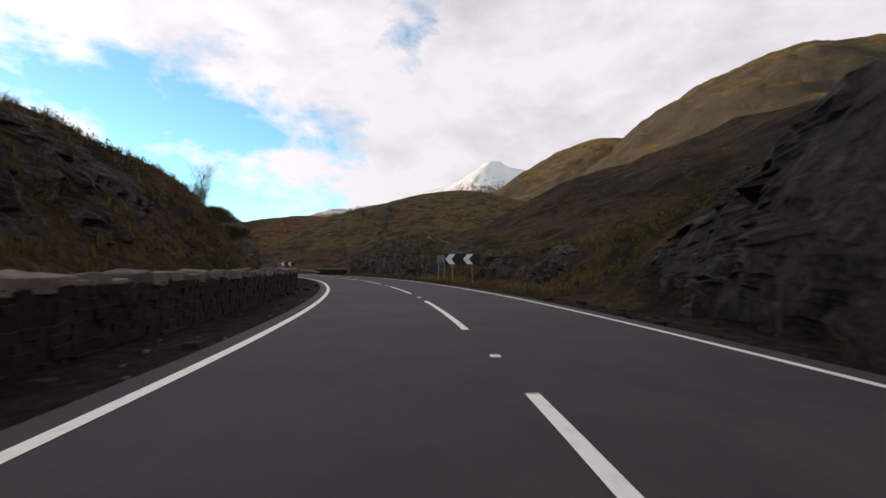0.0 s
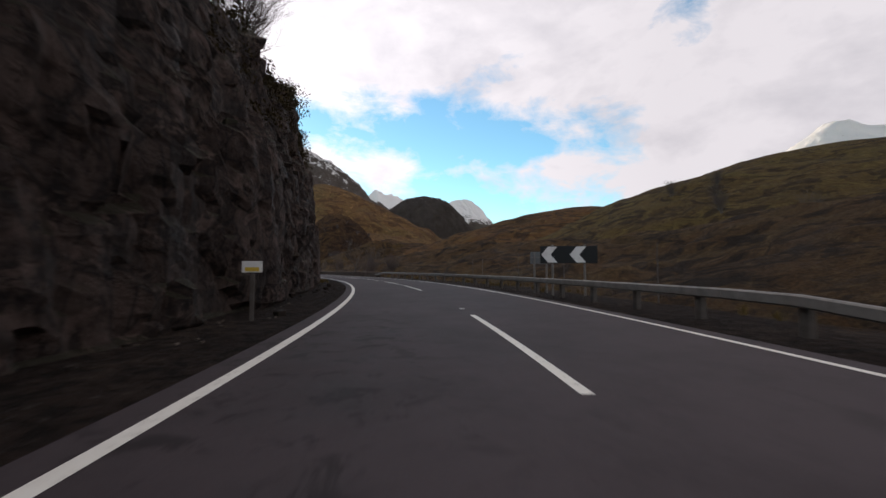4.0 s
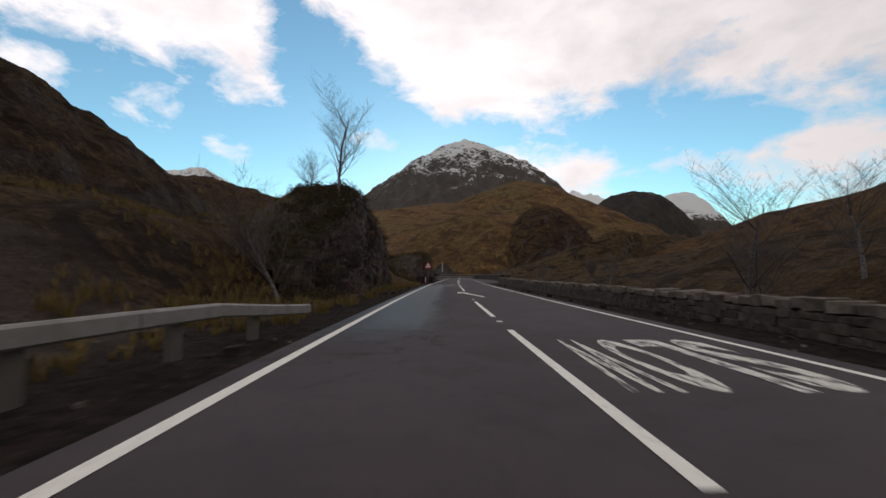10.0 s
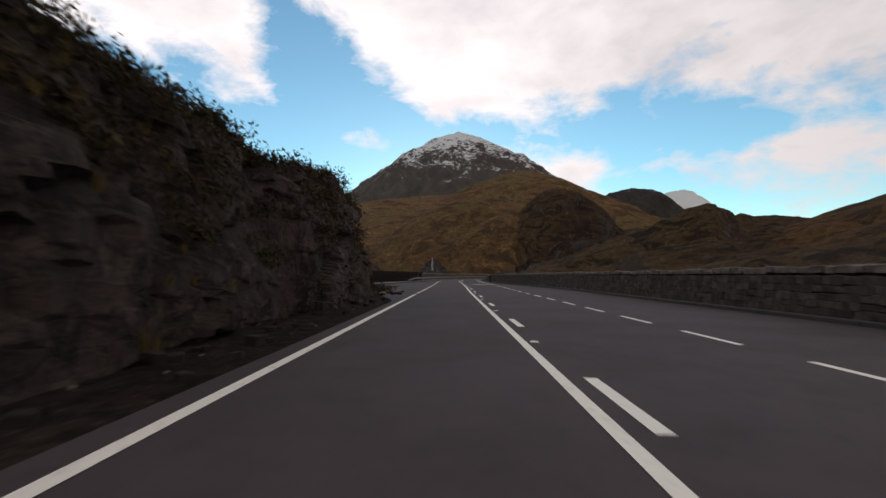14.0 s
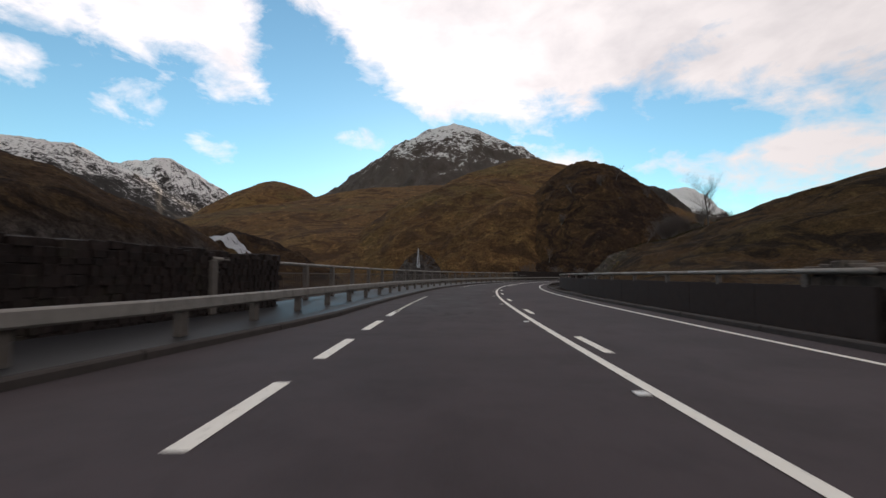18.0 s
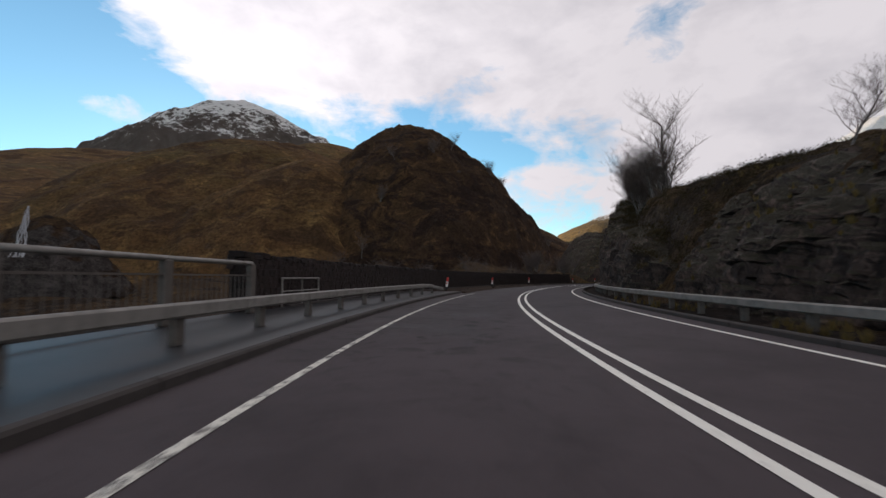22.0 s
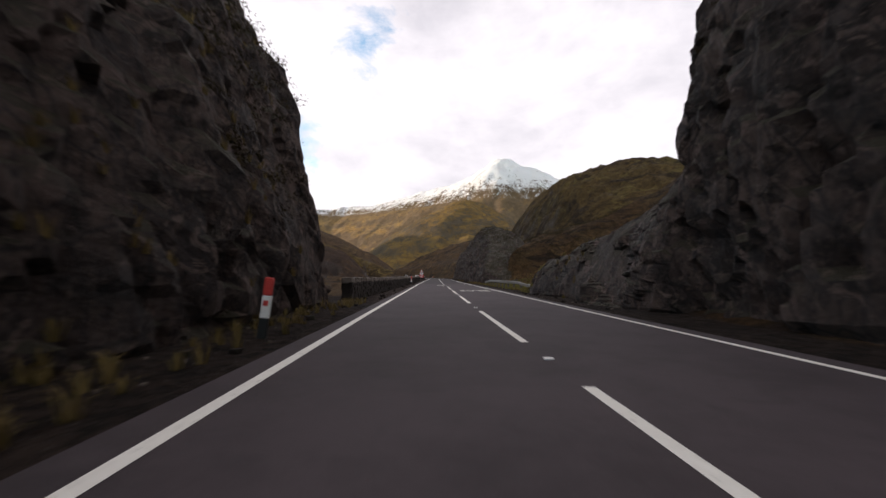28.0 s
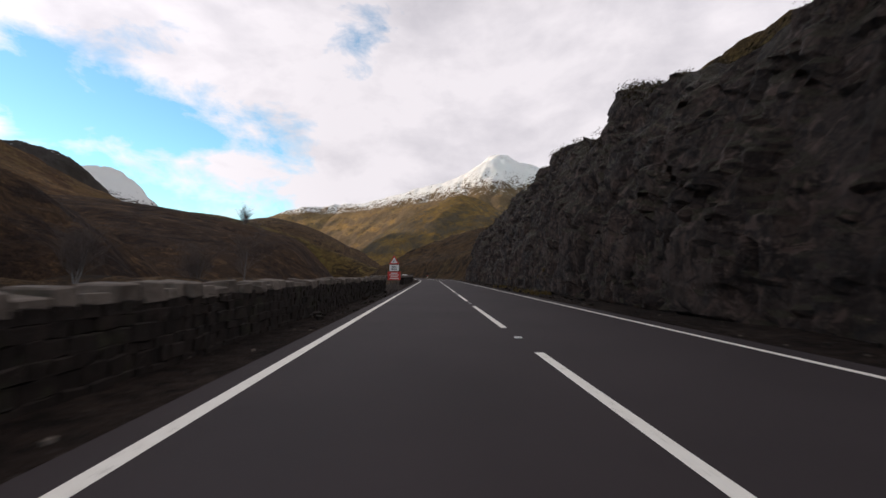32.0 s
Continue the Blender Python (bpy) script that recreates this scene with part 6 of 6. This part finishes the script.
bush_at = (scatter(-1, 56, 122, 9, 26, 1500, 41, 0.9, 1.9, 0.45) + scatter(-1, 122, 182, 15, 44, 3200, 42, 0.9, 2.0, 0.40) + scatter(-1, 182, 236, 11, 30, 800, 43, 0.7, 1.3, 0.5) + scatter(-1, 60, 122, 6.9, 10, 1500, 50, 1.2, 2.3, 0.36) + scatter(-1, 112, 148, 9.3, 22, 2200, 54, 0.9, 1.9, 0.38) + scatter(-1, 187, 211, 6.9, 11, 900, 55, 1.0, 1.8, 0.35) + scatter(-1, 234, 268, 5.9, 8.5, 700, 51, 1.0, 1.9, 0.36) + scatter(1, 404, 500, 6.9, 9.5, 1300, 52, 0.9, 1.8, 0.42) + scatter(-1, 488, 506, 6.6, 10, 300, 53, 0.8, 1.5, 0.4) + scatter(-1, 232, 276, 6.4, 24, 1500, 44, 0.9, 1.8, 0.4)
           + scatter(1, 400, 470, 8, 26, 1500, 45, 0.8, 1.6, 0.45) + scatter(1, 548, 640, 9, 30, 1700, 46, 0.8, 1.8, 0.45) + scatter(-1, -10, 52, 8, 34, 1500, 47, 0.8, 1.7, 0.45) + scatter(1, -20, 18, 6, 24, 800, 48, 0.8, 1.6, 0.45) + scatter(1, 516, 548, 16, 36, 800, 49, 0.8, 1.7, 0.45))


def bushes(name, places, mat, label, leaves, size, leaf, seed):
    """Low rounded bushes at the places (x, y, z, size): small leaves spread through an uneven dome."""
    rng = np.random.default_rng(seed)
    p = np.repeat(np.array(places), leaves, axis=0)
    n = len(p)
    a, e = rng.uniform(0, 2 * math.pi, n), np.arcsin(rng.uniform(-0.1, 1, n))
    r = size * p[:, 3] * rng.uniform(0.35, 1.0, n) ** 0.6 * (1 + 0.45 * np.sin(3 * a + p[:, 0] * 5))
    c = p[:, :3] + np.stack([r * np.cos(e) * np.cos(a), r * np.cos(e) * np.sin(a), r * np.sin(e) * 0.75], -1)
    up = rng.normal(0, 1, (n, 3)) + np.array([0, 0, 0.8])
    up /= np.linalg.norm(up, axis=1)[:, None]
    side = np.cross(up, rng.normal(0, 1, (n, 3)))
    side /= np.linalg.norm(side, axis=1)[:, None]
    k = (leaf * p[:, 3] * rng.uniform(0.5, 1.3, n))[:, None]
    v = np.stack([c - side * k * 0.45, c - up * k * 0.9, c + side * k * 0.45, c + up * k * 1.1], 1).reshape(-1, 3)
    i = np.arange(n) * 4
    return tagged(piece(name, mesh_of(name, v, np.stack([i, i + 1, i + 2, i + 3], -1), mat)), label, "heather", "", "stuff")


bushes("heather_bushes", bush_at, HEATHER, "dark rough heather over the hillsides", 105, 0.36, 0.040, 6)
bushes("heather", heather_at, HEATHER, "dark brown heather bushes on the rocks", 105, 0.34, 0.038, 4)

# fallen stones at the foot of the rocks and walls
rb = np.random.default_rng(8)
stones_at = []
for side, s0, s1, u0, u1, n in ((-1, 54, 118, 4.6, 6.6, 170), (1, -10, 16, 3.9, 5, 60), (-1, 188, 210, 4.4, 6.3, 80), (-1, 232, 266, 4.2, 5.6, 90), (1, 500, 516, 4, 5.2, 30), (-1, 462, 508, 4.3, 6.8, 150), (1, 548, 640, 4.2, 6, 150),
                                (-1, 130, 176, 3.8, 16, 420), (-1, 410, 464, 4.6, 5.4, 60), (-1, 508, 590, 3.9, 5, 90), (-1, 0, 52, 3.9, 5.2, 80), (1, 120, 228, 4, 5, 120)):
    for _ in range(n):
        s, u, size = rb.uniform(s0, s1), side * rb.uniform(u0, u1), 0.045 + 0.2 * rb.random() ** 4
        p = P(s, u)
        stones_at.append(Matrix.Translation((p.x, p.y, drop(p.x, p.y) + size * 0.2)) @ Matrix.Rotation(rb.uniform(0, 6), 4, "Z") @ Matrix.Diagonal((size * 1.2, size, size * 0.8, 1)))
rubble = thing("fallen_stones", Matrix(), "fallen stones scattered along the verge", "stones", "", "stuff")
stones_at.sort(key=lambda m: -m.to_scale().x)
lay(rubble, stones_at[:700], STONE, "stone", 150)
lay(rubble, stones_at[700:], COPING, "pebble", 60)

# ---- waterfalls ----


def fall(name, x, y, top, low, wide, run, turn, label, seed):
    """White water coming down over ledges: broken strands, each with its own thickness."""
    t = thing(name, Matrix.Translation((x, y, 0)) @ Matrix.Rotation(radians(turn), 4, "Z"), label, "waterfall", "", "structure")
    rng = random.Random(seed)
    for k in range(7):
        x0 = rng.uniform(-0.5, 0.5) * wide
        v, f = [], []
        n = 16
        w_ = wide * rng.uniform(0.03, 0.07)
        for i in range(n):
            q = i / (n - 1)
            z = top + (low - top) * q
            yy = -run * (q + 0.12 * math.sin(q * 14 + k))
            xx = x0 * (0.15 + 1.0 * q) + 0.07 * wide * math.sin(q * 9 + k * 1.3)
            ww = w_ * (0.5 + 0.8 * q) * rng.uniform(0.7, 1.2)
            for dx_, dy_ in ((-ww, 0), (-ww * 0.4, -0.1), (ww * 0.4, -0.1), (ww, 0)):
                v.append((xx + dx_, yy + dy_, z))
        piece("strand", mesh_of("strand", v, grid_faces(n, 4), SNOW_W, True), t)
    return t


def cascade(name, path, wide, label, seed, strands=22, lift=0.22):
    """Water running down over the land along a path (x, y): many close strands, each finding its own way over the rocks."""
    t = thing(name, Matrix.Translation((path[0][0], path[0][1], 0)), label, "waterfall", "", "structure")
    rng = random.Random(seed)
    pts = np.array(path, float)
    d = np.concatenate([[0], np.cumsum(np.hypot(np.diff(pts[:, 0]), np.diff(pts[:, 1])))])
    for k in range(strands):
        a0 = rng.uniform(0, 0.45) if k % 3 else 0.0
        a1 = min(1.0, a0 + rng.uniform(0.35, 0.8))
        off, ph, w_ = rng.uniform(-1, 1), rng.uniform(0, 6), rng.uniform(0.03, 0.09)
        v, n = [], max(10, int((a1 - a0) * d[-1] / 0.35))
        for i in range(n):
            q = (a0 + (a1 - a0) * i / (n - 1)) * d[-1]
            x, y = np.interp(q, d, pts[:, 0]), np.interp(q, d, pts[:, 1])
            x2, y2 = np.interp(min(q + 0.5, d[-1]), d, pts[:, 0]), np.interp(min(q + 0.5, d[-1]), d, pts[:, 1])
            x1, y1 = np.interp(max(q - 0.5, 0), d, pts[:, 0]), np.interp(max(q - 0.5, 0), d, pts[:, 1])
            nx, ny = y2 - y1, x1 - x2
            ln = math.hypot(nx, ny)
            nx, ny = nx / ln, ny / ln
            half = np.interp(q / d[-1], [w[0] for w in wide], [w[1] for w in wide])
            o = off * half + 0.10 * math.sin(q * 2.1 + ph)
            ww = w_ * half * (0.8 + 0.5 * math.sin(q * 3 + ph * 2)) + 0.03
            for e, up in ((-ww, 0), (-ww * 0.4, 0.10), (ww * 0.4, 0.10), (ww, 0)):
                px, py = x + nx * (o + e), y + ny * (o + e)
                v.append((px - path[0][0], py - path[0][1], drop(px, py) + lift * (up * 5 + 0.3)))
        piece("strand", mesh_of("strand", v, grid_faces(n, 4), SNOW_W, True), t)
    return t


cascade("waterfall", [(16, 361.5), (20, 361.3), (25, 360.3), (28, 359.3), (31.5, 357.6), (35, 356)], [(0, 0.6), (0.35, 0.5), (0.55, 1.0), (1, 1.5)], "white waterfall tumbling over rocks beside the bridge", 1, 34)
fall("waterfall", 57.5, 424, 9.8, 3.5, 1.0, 2.5, 0, "narrow white waterfall in a gully", 2)
river = thing("river", Matrix(), "dark river in the gorge under the bridge", "river", "", "structure")
for a0, a1 in ((316, 372),):
    ribbon("water", a0, a1, -12, -40, -3.2, PUDDLE, river, 4, 2)

# ---- far things ----
house = thing("house", Matrix.Translation((560, 600, drop(560, 600))) @ Matrix.Rotation(0.3, 4, "Z"), "small far white cottage in the glen", "house")
part("wall", box(12, 7, 3.4, z=-0.5), WHITE, house)
bm = bmesh.new()
for x in (-6.3, 6.3):
    for y, z in ((-3.9, 2.8), (3.9, 2.8), (0, 6.0)):
        bm.verts.new((x, y, z))
bm.verts.ensure_lookup_table()
for q in ((0, 1, 2), (3, 5, 4), (0, 2, 5, 3), (1, 4, 5, 2), (0, 3, 4, 1)):
    bm.faces.new([bm.verts[i] for i in q])
part("roof", bm, GREYSIGN, house, "grey slate roof")
for x in (-3.5, 0, 3.5):
    part("window", box(0.9, 0.1, 1.1, x, -3.52, 0.9), BLACK, house)
part("chimney", box(0.8, 0.8, 1.6, -5.2, 0, 5.2), WHITE, house)

car = thing("car", at(726, 1.7, 0.0, 180), "small white car far along the road", "car")
bm = bmesh.new()
prof = [(-2.1, 0.35), (-2.15, 0.75), (-1.3, 0.92), (-0.7, 1.42), (0.9, 1.45), (1.7, 0.98), (2.1, 0.92), (2.15, 0.4)]
a_ = [bm.verts.new((-0.85, y, z)) for y, z in prof]
b_ = [bm.verts.new((0.85, y, z)) for y, z in prof]
bm.faces.new(a_)
bm.faces.new(b_[::-1])
for i in range(len(prof)):
    bm.faces.new((a_[i], b_[i], b_[(i + 1) % len(prof)], a_[(i + 1) % len(prof)]))
bmesh.ops.recalc_face_normals(bm, faces=bm.faces)
bmesh.ops.bevel(bm, geom=list(bm.edges), offset=0.06, segments=2, affect="EDGES")
part("body", bm, WHITE, car)
part("windscreen", plate([(-0.7, 0.98), (0.7, 0.98), (0.62, 1.36), (-0.62, 1.36)], 0.02, y=1.30), BLACK, car)
for x in (-0.75, 0.75):
    for y in (-1.35, 1.35):
        wheel = part("tyre", cyl(0.32, 0.2, x - 0.1, y, 0.32, 18, turn=Matrix.Rotation(radians(90), 4, "Y")), BLACK, car)
        part("rim", cyl(0.18, 0.22, x - 0.11, y, 0.32, 14, turn=Matrix.Rotation(radians(90), 4, "Y")), STEEL, wheel)
    part("headlight", box(0.3, 0.06, 0.14, x * 0.8, 2.14, 0.66), WHITE, car)
